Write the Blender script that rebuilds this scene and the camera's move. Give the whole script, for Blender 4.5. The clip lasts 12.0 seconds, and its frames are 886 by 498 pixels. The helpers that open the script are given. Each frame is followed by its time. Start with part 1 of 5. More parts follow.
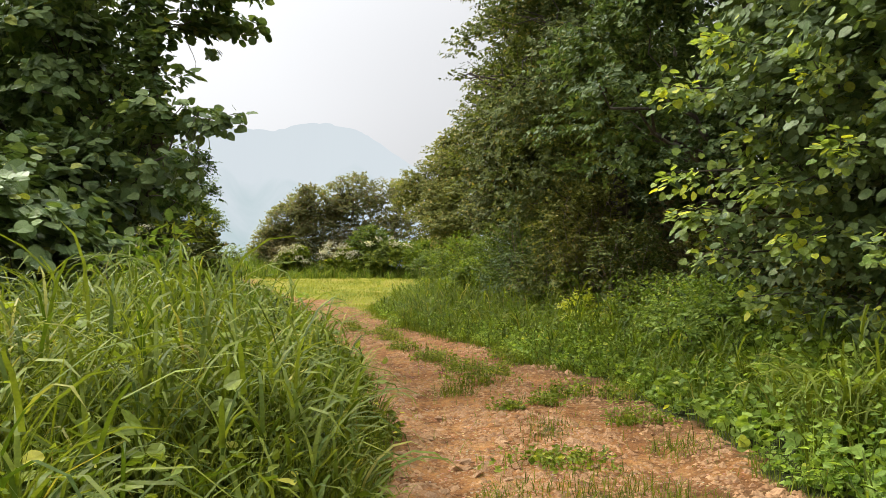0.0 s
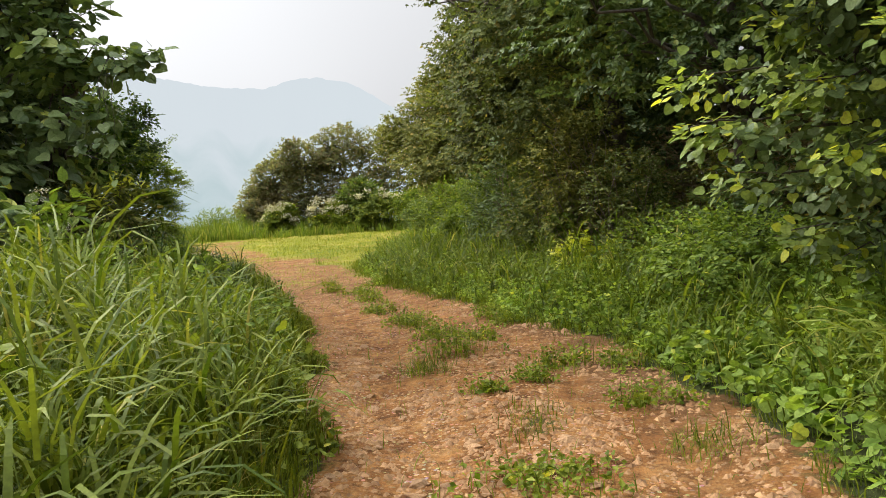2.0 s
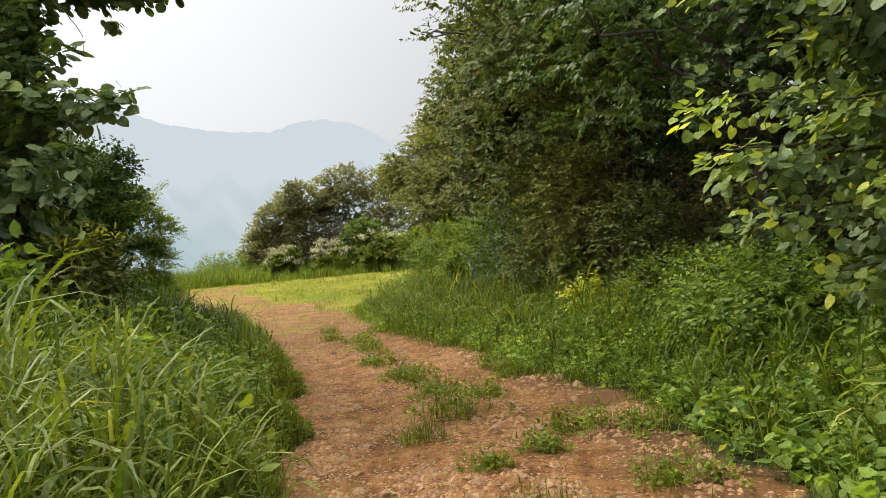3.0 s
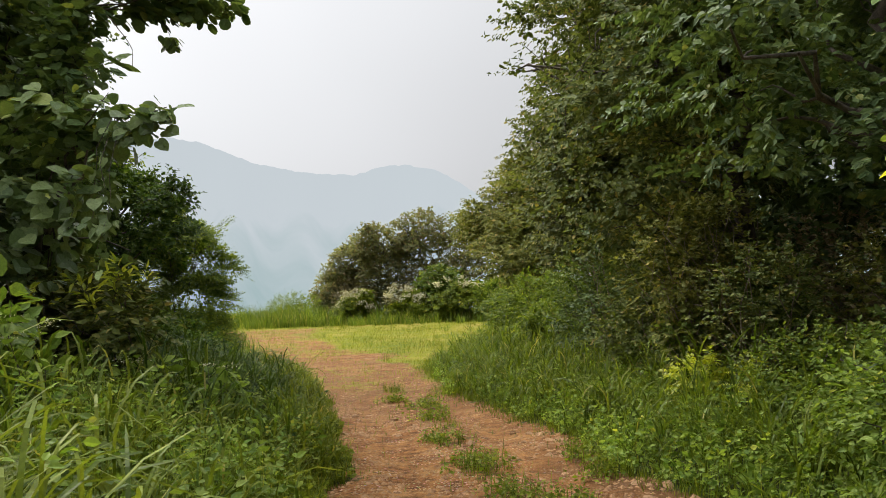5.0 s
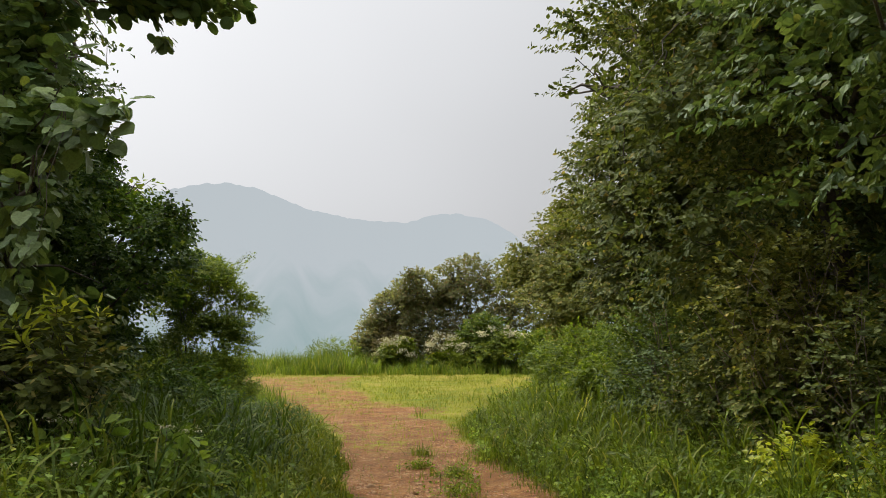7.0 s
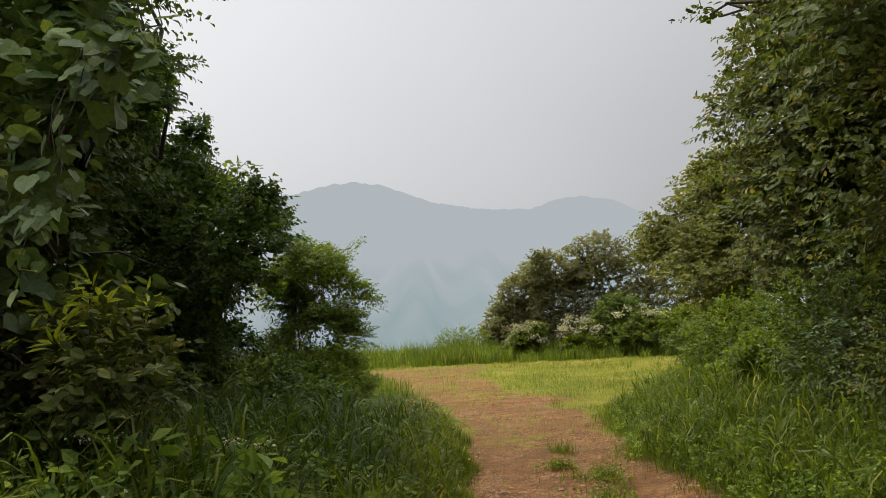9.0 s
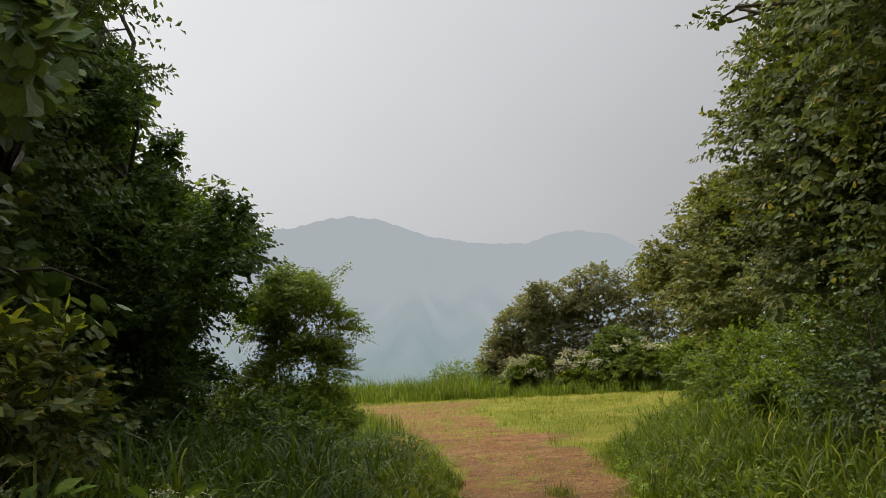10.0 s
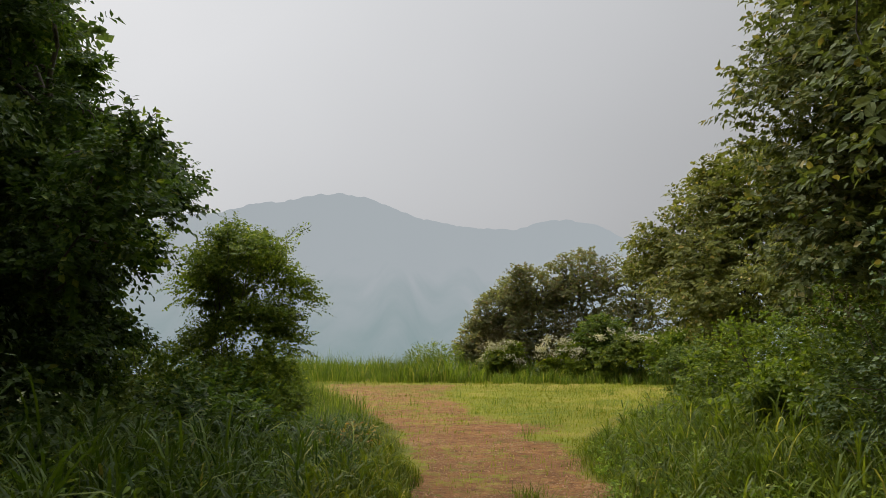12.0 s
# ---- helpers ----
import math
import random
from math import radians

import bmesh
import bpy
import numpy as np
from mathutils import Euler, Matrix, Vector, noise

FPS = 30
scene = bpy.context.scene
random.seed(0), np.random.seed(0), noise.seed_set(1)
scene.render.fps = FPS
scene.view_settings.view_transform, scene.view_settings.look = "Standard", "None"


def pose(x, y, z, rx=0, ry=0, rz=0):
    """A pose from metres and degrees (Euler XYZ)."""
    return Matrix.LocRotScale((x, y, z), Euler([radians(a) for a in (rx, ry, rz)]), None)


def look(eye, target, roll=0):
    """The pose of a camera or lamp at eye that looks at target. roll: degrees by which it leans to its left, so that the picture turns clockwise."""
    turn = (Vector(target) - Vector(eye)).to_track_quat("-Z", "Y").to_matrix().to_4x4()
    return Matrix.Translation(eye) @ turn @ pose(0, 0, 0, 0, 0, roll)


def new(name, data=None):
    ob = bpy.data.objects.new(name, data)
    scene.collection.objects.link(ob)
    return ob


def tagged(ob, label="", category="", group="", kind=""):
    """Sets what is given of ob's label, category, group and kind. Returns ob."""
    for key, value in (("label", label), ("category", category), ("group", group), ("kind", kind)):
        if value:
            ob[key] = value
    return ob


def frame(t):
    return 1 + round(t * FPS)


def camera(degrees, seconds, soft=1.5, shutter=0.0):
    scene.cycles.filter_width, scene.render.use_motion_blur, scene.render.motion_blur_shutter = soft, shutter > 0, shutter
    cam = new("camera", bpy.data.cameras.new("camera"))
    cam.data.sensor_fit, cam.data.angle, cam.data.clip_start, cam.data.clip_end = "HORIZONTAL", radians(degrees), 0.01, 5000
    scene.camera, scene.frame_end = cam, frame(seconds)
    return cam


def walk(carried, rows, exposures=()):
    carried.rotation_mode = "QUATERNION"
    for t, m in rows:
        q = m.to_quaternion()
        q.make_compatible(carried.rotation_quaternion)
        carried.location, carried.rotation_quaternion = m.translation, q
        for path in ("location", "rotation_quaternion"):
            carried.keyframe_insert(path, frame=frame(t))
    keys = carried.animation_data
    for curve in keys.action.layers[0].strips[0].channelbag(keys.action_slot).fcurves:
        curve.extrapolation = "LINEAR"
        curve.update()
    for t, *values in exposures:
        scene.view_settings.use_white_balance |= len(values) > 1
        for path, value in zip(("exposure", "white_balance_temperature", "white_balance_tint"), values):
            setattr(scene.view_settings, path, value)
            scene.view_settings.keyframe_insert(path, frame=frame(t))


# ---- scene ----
cam = camera(56.1, 12.0, soft=0.6)
PATH = [
    (0, (0.542, -0.107, 1.384), (0.398, 1.887, 1.437), 0.2),
    (0.5, (0.685, 0.374, 1.4), (0.552, 2.368, 1.484), 0.3),
    (1, (0.69, 0.839, 1.36), (0.559, 2.834, 1.403), -3.1),
    (1.5, (0.753, 1.284, 1.362), (0.608, 3.279, 1.359), -3.7),
    (2, (0.81, 1.701, 1.386), (0.659, 3.695, 1.315), -3.5),
    (2.5, (0.822, 2.101, 1.433), (0.657, 4.094, 1.376), -4.6),
    (3, (0.874, 2.529, 1.465), (0.71, 4.522, 1.484), -5.1),
    (3.2, (0.871, 2.683, 1.486), (0.707, 4.676, 1.548), -5.2),
    (4.8, (0.681, 4.06, 1.616), (0.354, 6.028, 1.757), -2.2),
    (5, (0.647, 4.225, 1.624), (0.308, 6.191, 1.769), -1.9),
    (5.5, (0.646, 4.734, 1.617), (0.295, 6.694, 1.805), -1.7),
    (6, (0.573, 5.202, 1.646), (0.215, 7.157, 1.862), -1.3),
    (6.5, (0.53, 5.627, 1.662), (0.165, 7.577, 1.914), -1.1),
    (7, (0.523, 6.105, 1.672), (0.071, 8.035, 1.936), -0.2),
    (7.2, (0.495, 6.265, 1.665), (-0.051, 8.169, 1.942), -0.7),
    (8.8, (0.137, 7.606, 1.642), (-0.598, 9.445, 1.923), -2.6),
    (9, (0.093, 7.779, 1.646), (-0.649, 9.62, 1.889), -2.8),
    (9.5, (-0.021, 8.22, 1.66), (-0.782, 10.045, 1.961), -1.6),
    (10, (-0.149, 8.671, 1.624), (-0.876, 10.505, 1.948), -2.8),
    (10.5, (-0.249, 9.077, 1.634), (-0.974, 10.914, 1.951), -2.5),
    (11, (-0.345, 9.522, 1.647), (-1.034, 11.367, 1.995), -1.9),
    (11.5, (-0.468, 9.924, 1.633), (-1.166, 11.771, 1.955), -0.5),
    (12, (-0.535, 10.373, 1.624), (-1.238, 12.225, 1.906), 0.2),
]
walk(cam, [(t, look(eye, target, roll)) for t, eye, target, roll in PATH],
     [(0, 0.48), (1, 0.47), (2.5, 0.43), (3.2, 0.35), (5, 0.21), (7, 0.02), (9.5, -0.26), (11, -0.40), (12, -0.38)])

# ---- light ----
SUN_AZ, SUN_EL = -60.0, 46.0          # degrees from the y axis (negative: to the west), above the horizon
world = bpy.data.worlds.new("overcast_sky")
scene.world = world
world.use_nodes = True
wn, wl = world.node_tree.nodes, world.node_tree.links
wn.clear()
sky = wn.new("ShaderNodeTexSky")
sky.sky_type, sky.sun_disc = "NISHITA", False
sky.sun_elevation, sky.sun_rotation = radians(SUN_EL), radians(SUN_AZ)
sky.air_density, sky.dust_density, sky.ozone_density, sky.altitude = 1.0, 6.0, 1.0, 200
grey = wn.new("ShaderNodeHueSaturation")
grey.inputs["Saturation"].default_value = 0.25
sky_lo = wn.new("ShaderNodeMix")
sky_lo.data_type = "RGBA"
sky_lo.inputs[0].default_value = 0.9
sky_lo.inputs[7].default_value = (4.68, 4.74, 4.88, 1)
cloud_coord = wn.new("ShaderNodeTexCoord")
cloud = wn.new("ShaderNodeTexNoise")
cloud.inputs["Scale"].default_value, cloud.inputs["Detail"].default_value = 1.6, 3
sep = wn.new("ShaderNodeSeparateXYZ")
rise = wn.new("ShaderNodeMapRange")
rise.inputs[1].default_value, rise.inputs[2].default_value = 0.46, 0.8
rise.inputs[3].default_value, rise.inputs[4].default_value = 1.0, 3.6
veil = wn.new("ShaderNodeMapRange")
veil.inputs[1].default_value, veil.inputs[2].default_value = 0.3, 0.7
veil.inputs[3].default_value, veil.inputs[4].default_value = 0.95, 1.05
times = wn.new("ShaderNodeMath")
times.operation = "MULTIPLY"
towards = wn.new("ShaderNodeVectorMath")
towards.operation = "DOT_PRODUCT"
towards.inputs[1].default_value = (math.sin(radians(SUN_AZ)) * math.cos(radians(SUN_EL)), math.cos(radians(SUN_AZ)) * math.cos(radians(SUN_EL)), math.sin(radians(SUN_EL)))
glow = wn.new("ShaderNodeMapRange")
glow.inputs[1].default_value, glow.inputs[2].default_value = 0.35, 0.85
glow.inputs[3].default_value, glow.inputs[4].default_value = 0.88, 1.78
times2 = wn.new("ShaderNodeMath")
times2.operation = "MULTIPLY"
scaled = wn.new("ShaderNodeVectorMath")
scaled.operation = "SCALE"
back = wn.new("ShaderNodeBackground")
back.inputs["Strength"].default_value = 0.1
wout = wn.new("ShaderNodeOutputWorld")
wl.new(sky.outputs[0], grey.inputs["Color"])
wl.new(grey.outputs[0], sky_lo.inputs[6])
wl.new(cloud_coord.outputs["Generated"], cloud.inputs["Vector"])
wl.new(cloud_coord.outputs["Generated"], sep.inputs[0])
wl.new(sep.outputs[2], rise.inputs[0])
wl.new(cloud.outputs[0], veil.inputs[0])
wl.new(rise.outputs[0], times.inputs[0])
wl.new(veil.outputs[0], times.inputs[1])
wl.new(sky_lo.outputs[2], scaled.inputs[0])
wl.new(cloud_coord.outputs["Generated"], towards.inputs[0])
wl.new(towards.outputs["Value"], glow.inputs[0])
wl.new(times.outputs[0], times2.inputs[0])
wl.new(glow.outputs[0], times2.inputs[1])
wl.new(times2.outputs[0], scaled.inputs["Scale"])
wl.new(scaled.outputs[0], back.inputs["Color"])
wl.new(back.outputs[0], wout.inputs[0])

sun_data = bpy.data.lights.new("sun", "SUN")
sun_data.energy, sun_data.angle, sun_data.color = 2.9, radians(14), (1.0, 0.95, 0.86)
sun = new("sun", sun_data)
a, e = radians(SUN_AZ), radians(SUN_EL)
sun.matrix_world = look((30 * math.sin(a) * math.cos(e), 30 * math.cos(a) * math.cos(e), 30 * math.sin(e)), (0, 0, 0))


# ---- materials ----
def leafy(name, dark, light, odd=None, share=0.06, rough=0.45, through_light=0.35, patch=0.6, gloss=0.4):
    """Foliage: colour varies from leaf to leaf and in patches, light shines through."""
    m = bpy.data.materials.new(name)
    m.use_nodes = True
    n, l = m.node_tree.nodes, m.node_tree.links
    b = n["Principled BSDF"]
    geo = n.new("ShaderNodeNewGeometry")
    ramp = n.new("ShaderNodeValToRGB")
    ramp.color_ramp.elements[0].color = (*dark, 1)
    ramp.color_ramp.elements[1].color = (*light, 1)
    ramp.color_ramp.elements[1].position = 1 - share if odd else 1
    if odd:
        x = ramp.color_ramp.elements.new(1 - share * 0.5)
        x.color = (*odd, 1)
    l.new(geo.outputs["Random Per Island"], ramp.inputs[0])
    tex = n.new("ShaderNodeTexNoise")
    tex.inputs["Scale"].default_value, tex.inputs["Detail"].default_value = patch, 2
    coord = n.new("ShaderNodeTexCoord")
    l.new(coord.outputs["Object"], tex.inputs["Vector"])
    shift = n.new("ShaderNodeMapRange")
    shift.inputs[1].default_value, shift.inputs[2].default_value = 0.3, 0.7
    shift.inputs[3].default_value, shift.inputs[4].default_value = 0.72, 1.3
    l.new(tex.outputs[0], shift.inputs[0])
    fine = n.new("ShaderNodeTexNoise")
    fine.inputs["Scale"].default_value, fine.inputs["Detail"].default_value = 55, 3
    l.new(coord.outputs["Object"], fine.inputs["Vector"])
    grain = n.new("ShaderNodeMapRange")
    grain.inputs[1].default_value, grain.inputs[2].default_value = 0.3, 0.7
    grain.inputs[3].default_value, grain.inputs[4].default_value = 0.82, 1.18
    l.new(fine.outputs[0], grain.inputs[0])
    both = n.new("ShaderNodeMath")
    both.operation = "MULTIPLY"
    l.new(shift.outputs[0], both.inputs[0])
    l.new(grain.outputs[0], both.inputs[1])
    vm = n.new("ShaderNodeVectorMath")
    vm.operation = "SCALE"
    l.new(ramp.outputs[0], vm.inputs[0])
    l.new(both.outputs[0], vm.inputs["Scale"])
    l.new(vm.outputs[0], b.inputs["Base Color"])
    b.inputs["Roughness"].default_value = rough
    b.inputs["Specular IOR Level"].default_value = gloss
    tr = n.new("ShaderNodeBsdfTranslucent")
    warm = n.new("ShaderNodeVectorMath")
    warm.operation = "MULTIPLY"
    warm.inputs[1].default_value = (1.5, 1.45, 0.6)
    l.new(vm.outputs[0], warm.inputs[0])
    l.new(warm.outputs[0], tr.inputs["Color"])
    mix = n.new("ShaderNodeMixShader")
    mix.inputs[0].default_value = through_light
    l.new(b.outputs[0], mix.inputs[1])
    l.new(tr.outputs[0], mix.inputs[2])
    l.new(mix.outputs[0], n["Material Output"].inputs[0])
    return m


def rough_stuff(name, a, b_, scale, rough=0.9, bump=0.3, fine=9.0, per_object=False):
    """Bark, stone: two colours in noise at two scales, with relief."""
    m = bpy.data.materials.new(name)
    m.use_nodes = True
    n, l = m.node_tree.nodes, m.node_tree.links
    b = n["Principled BSDF"]
    coord = n.new("ShaderNodeTexCoord")
    tex = n.new("ShaderNodeTexNoise")
    tex.inputs["Scale"].default_value, tex.inputs["Detail"].default_value = scale, 6
    l.new(coord.outputs["Object"], tex.inputs["Vector"])
    tex2 = n.new("ShaderNodeTexNoise")
    tex2.inputs["Scale"].default_value, tex2.inputs["Detail"].default_value = scale * fine, 4
    l.new(coord.outputs["Object"], tex2.inputs["Vector"])
    mixf = n.new("ShaderNodeMath")
    mixf.operation = "MULTIPLY_ADD"
    mixf.inputs[1].default_value, mixf.inputs[2].default_value = 0.6, 0.0
    l.new(tex2.outputs[0], mixf.inputs[0])
    addf = n.new("ShaderNodeMath")
    l.new(mixf.outputs[0], addf.inputs[0])
    l.new(tex.outputs[0], addf.inputs[1])
    ramp = n.new("ShaderNodeValToRGB")
    ramp.color_ramp.elements[0].position, ramp.color_ramp.elements[1].position = 0.6, 1.0
    ramp.color_ramp.elements[0].color, ramp.color_ramp.elements[1].color = (*a, 1), (*b_, 1)
    l.new(addf.outputs[0], ramp.inputs[0])
    last = ramp.outputs[0]
    info = n.new("ShaderNodeNewGeometry" if not per_object else "ShaderNodeObjectInfo")
    var = n.new("ShaderNodeMapRange")
    var.inputs[3].default_value, var.inputs[4].default_value = 0.8, 1.2
    l.new(info.outputs["Random" if per_object else "Random Per Island"], var.inputs[0])
    vm = n.new("ShaderNodeVectorMath")
    vm.operation = "SCALE"
    l.new(last, vm.inputs[0])
    l.new(var.outputs[0], vm.inputs["Scale"])
    l.new(vm.outputs[0], b.inputs["Base Color"])
    b.inputs["Roughness"].default_value = rough
    bp = n.new("ShaderNodeBump")
    bp.inputs["Strength"].default_value, bp.inputs["Distance"].default_value = bump, 0.02
    l.new(tex2.outputs[0], bp.inputs["Height"])
    l.new(bp.outputs[0], b.inputs["Normal"])
    return m


def earth():
    """Red clay with gravel and dry litter; where 'green' is set, humus and moss between the grass."""
    m = bpy.data.materials.new("red_clay")
    m.use_nodes = True
    n, l = m.node_tree.nodes, m.node_tree.links
    b = n["Principled BSDF"]
    b.inputs["Roughness"].default_value = 0.95
    b.inputs["Specular IOR Level"].default_value = 0.15
    coord = n.new("ShaderNodeTexCoord")

    def tex(scale, detail=5, rough=0.6):
        t = n.new("ShaderNodeTexNoise")
        t.inputs["Scale"].default_value, t.inputs["Detail"].default_value = scale, detail
        t.inputs["Roughness"].default_value = rough
        l.new(coord.outputs["Object"], t.inputs["Vector"])
        return t

    def ramp(src, stops):
        r = n.new("ShaderNodeValToRGB")
        while len(r.color_ramp.elements) < len(stops):
            r.color_ramp.elements.new(0.5)
        for el, (p, c) in zip(r.color_ramp.elements, stops):
            el.position, el.color = p, (*c, 1)
        l.new(src, r.inputs[0])
        return r.outputs[0]

    def mix(f, a_, b_, mode="MIX"):
        x = n.new("ShaderNodeMix")
        x.data_type, x.blend_type = "RGBA", mode
        if isinstance(f, float):
            x.inputs[0].default_value = f
        else:
            l.new(f, x.inputs[0])
        for i, c in ((6, a_), (7, b_)):
            if isinstance(c, tuple):
                x.inputs[i].default_value = (*c, 1)
            else:
                l.new(c, x.inputs[i])
        return x.outputs[2]

    clay = ramp(tex(2.1, 9, 0.72).outputs[0], [(0.28, (0.12, 0.048, 0.015)), (0.43, (0.24, 0.104, 0.031)), (0.56, (0.34, 0.165, 0.054)), (0.72, (0.44, 0.255, 0.105))])
    grain = ramp(tex(38, 6, 0.75).outputs[0], [(0.3, (0.6, 0.56, 0.54)), (0.55, (1, 1, 1)), (0.75, (1.35, 1.3, 1.25))])
    clay = mix(1.0, clay, grain, "MULTIPLY")
    crumb = ramp(tex(8.5, 5, 0.7).outputs[0], [(0.36, (0.42, 0.38, 0.36)), (0.5, (0.95, 0.93, 0.92)), (0.68, (1.22, 1.18, 1.12))])
    clay = mix(1.0, clay, crumb, "MULTIPLY")
    vor = n.new("ShaderNodeTexVoronoi")
    vor.inputs["Scale"].default_value = 24
    l.new(coord.outputs["Object"], vor.inputs["Vector"])
    pebble = ramp(vor.outputs["Distance"], [(0.0, (1, 1, 1)), (0.26, (1, 1, 1)), (0.34, (0, 0, 0))])
    some = ramp(tex(2.2, 3).outputs[0], [(0.44, (0, 0, 0)), (0.6, (1, 1, 1))])
    where = mix(1.0, pebble, some, "MULTIPLY")
    stone_c = mix(0.35, (0.50, 0.33, 0.21), vor.outputs["Color"], "OVERLAY")
    clay = mix(where, clay, stone_c)
    litter = ramp(tex(60, 4, 0.8).outputs[0], [(0.56, (0, 0, 0)), (0.62, (1, 1, 1))])
    clay = mix(mix(0.4, (0, 0, 0), litter), clay, (0.36, 0.27, 0.12))
    # damp strip by the east edge, plus clay made darker farther on
    damp_and_dark = n.new("ShaderNodeAttribute")
    damp_and_dark.attribute_name = "damp_and_dark"
    clay = mix(damp_and_dark.outputs["Fac"], clay, (0.135, 0.068, 0.028))
    green = n.new("ShaderNodeAttribute")
    green.attribute_name = "green"
    moss = ramp(tex(7, 6, 0.7).outputs[0], [(0.3, (0.022, 0.028, 0.009)), (0.55, (0.050, 0.060, 0.016)), (0.75, (0.095, 0.100, 0.028))])
    lawn = n.new("ShaderNodeAttribute")
    lawn.attribute_name = "lawn"
    turf = ramp(tex(0.45, 7, 0.65).outputs[0], [(0.32, (0.10, 0.128, 0.009)), (0.5, (0.19, 0.195, 0.016)), (0.68, (0.31, 0.235, 0.055))])
    moss = mix(lawn.outputs["Fac"], moss, turf)
    edge = n.new("ShaderNodeMath")
    edge.operation = "MULTIPLY_ADD"
    edge.inputs[1].default_value, edge.inputs[2].default_value = 2.6, -1.3
    l.new(tex(3.5, 6, 0.7).outputs[0], edge.inputs[0])
    sm = n.new("ShaderNodeMath")
    sm.operation, sm.use_clamp = "ADD", True
    l.new(edge.outputs[0], sm.inputs[0])
    l.new(green.outputs["Fac"], sm.inputs[1])
    cover = ramp(sm.outputs[0], [(0.3, (0, 0, 0)), (0.7, (1, 1, 1))])
    l.new(mix(cover, clay, moss), b.inputs["Base Color"])
    bp = n.new("ShaderNodeBump")
    bp.inputs["Strength"].default_value, bp.inputs["Distance"].default_value = 0.9, 0.05
    l.new(tex(22, 8, 0.75).outputs[0], bp.inputs["Height"])
    l.new(bp.outputs[0], b.inputs["Normal"])
    return m


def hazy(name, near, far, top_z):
    """A wooded range kilometres off: its haze is painted as an emitted colour ramp."""
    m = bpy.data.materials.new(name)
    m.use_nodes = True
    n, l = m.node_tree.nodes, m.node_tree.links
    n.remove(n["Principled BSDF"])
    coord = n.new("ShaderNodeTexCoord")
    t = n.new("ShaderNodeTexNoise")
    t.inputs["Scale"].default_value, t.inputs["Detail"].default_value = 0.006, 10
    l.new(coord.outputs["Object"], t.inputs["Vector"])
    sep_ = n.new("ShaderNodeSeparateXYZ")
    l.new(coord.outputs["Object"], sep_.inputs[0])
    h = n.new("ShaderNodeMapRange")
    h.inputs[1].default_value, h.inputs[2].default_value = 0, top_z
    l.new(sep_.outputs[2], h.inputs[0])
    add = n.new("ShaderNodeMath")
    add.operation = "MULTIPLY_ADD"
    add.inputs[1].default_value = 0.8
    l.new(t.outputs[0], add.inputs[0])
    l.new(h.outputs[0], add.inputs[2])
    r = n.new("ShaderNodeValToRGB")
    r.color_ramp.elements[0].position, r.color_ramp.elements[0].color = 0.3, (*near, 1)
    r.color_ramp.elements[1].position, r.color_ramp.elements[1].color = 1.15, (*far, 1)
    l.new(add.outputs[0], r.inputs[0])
    # emission stands in for the haze; only a twentieth is lit forest
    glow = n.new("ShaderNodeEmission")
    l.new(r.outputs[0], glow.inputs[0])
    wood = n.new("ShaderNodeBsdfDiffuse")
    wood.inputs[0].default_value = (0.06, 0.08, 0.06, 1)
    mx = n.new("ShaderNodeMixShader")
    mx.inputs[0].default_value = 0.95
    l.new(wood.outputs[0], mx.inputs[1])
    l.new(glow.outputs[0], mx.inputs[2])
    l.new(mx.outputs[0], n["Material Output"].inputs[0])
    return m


EARTH = earth()
BARK = rough_stuff("bark", (0.035, 0.028, 0.02), (0.13, 0.105, 0.08), 7, bump=0.6)
TWIG = rough_stuff("dry_twig", (0.10, 0.075, 0.05), (0.26, 0.21, 0.15), 6)
STONE = rough_stuff("pebble", (0.19, 0.092, 0.036), (0.38, 0.22, 0.10), 6, bump=0.4)
STONE_ONE = rough_stuff("clay_stone", (0.22, 0.115, 0.050), (0.41, 0.25, 0.125), 8, bump=0.5, per_object=True)
GRASS = leafy("long_grass", (0.048, 0.078, 0.005), (0.170, 0.195, 0.018), (0.32, 0.27, 0.06), 0.03, 0.55, 0.36, gloss=0.12)
REED = leafy("broad_blade", (0.050, 0.084, 0.008), (0.178, 0.212, 0.029), (0.30, 0.28, 0.07), 0.03, 0.55, 0.30, gloss=0.13, patch=3.0)
VERGE = leafy("verge_blade", (0.046, 0.080, 0.007), (0.160, 0.198, 0.024), (0.32, 0.30, 0.08), 0.03, 0.5, 0.40, gloss=0.14, patch=2.0)
# long grass darkened: shade of the west bank put into the colour
GRASS_SHADED = leafy("shaded_long_grass", (0.022, 0.048, 0.004), (0.078, 0.120, 0.011), (0.20, 0.19, 0.05), 0.04, 0.5, 0.36, gloss=0.16)
LAWN = leafy("meadow_grass", (0.112, 0.138, 0.010), (0.236, 0.250, 0.024), (0.32, 0.26, 0.08), 0.12, 0.6, 0.42, patch=0.35, gloss=0.10)
HERB = leafy("herb_leaf", (0.088, 0.150, 0.022), (0.240, 0.322, 0.066), (0.38, 0.40, 0.06), 0.02, 0.55, 0.42, gloss=0.15)
BANK_HERB = leafy("bank_herb_leaf", (0.080, 0.122, 0.012), (0.215, 0.258, 0.034), (0.40, 0.38, 0.05), 0.03, 0.55, 0.40, gloss=0.15)
VINE = leafy("vine_leaf", (0.072, 0.120, 0.036), (0.205, 0.268, 0.095), (0.42, 0.45, 0.10), 0.04, 0.5, 0.24, gloss=0.25)
VINE_LIGHT = leafy("young_vine_leaf", (0.130, 0.195, 0.045), (0.30, 0.37, 0.085), (0.50, 0.52, 0.06), 0.2, 0.5, 0.38, gloss=0.22)
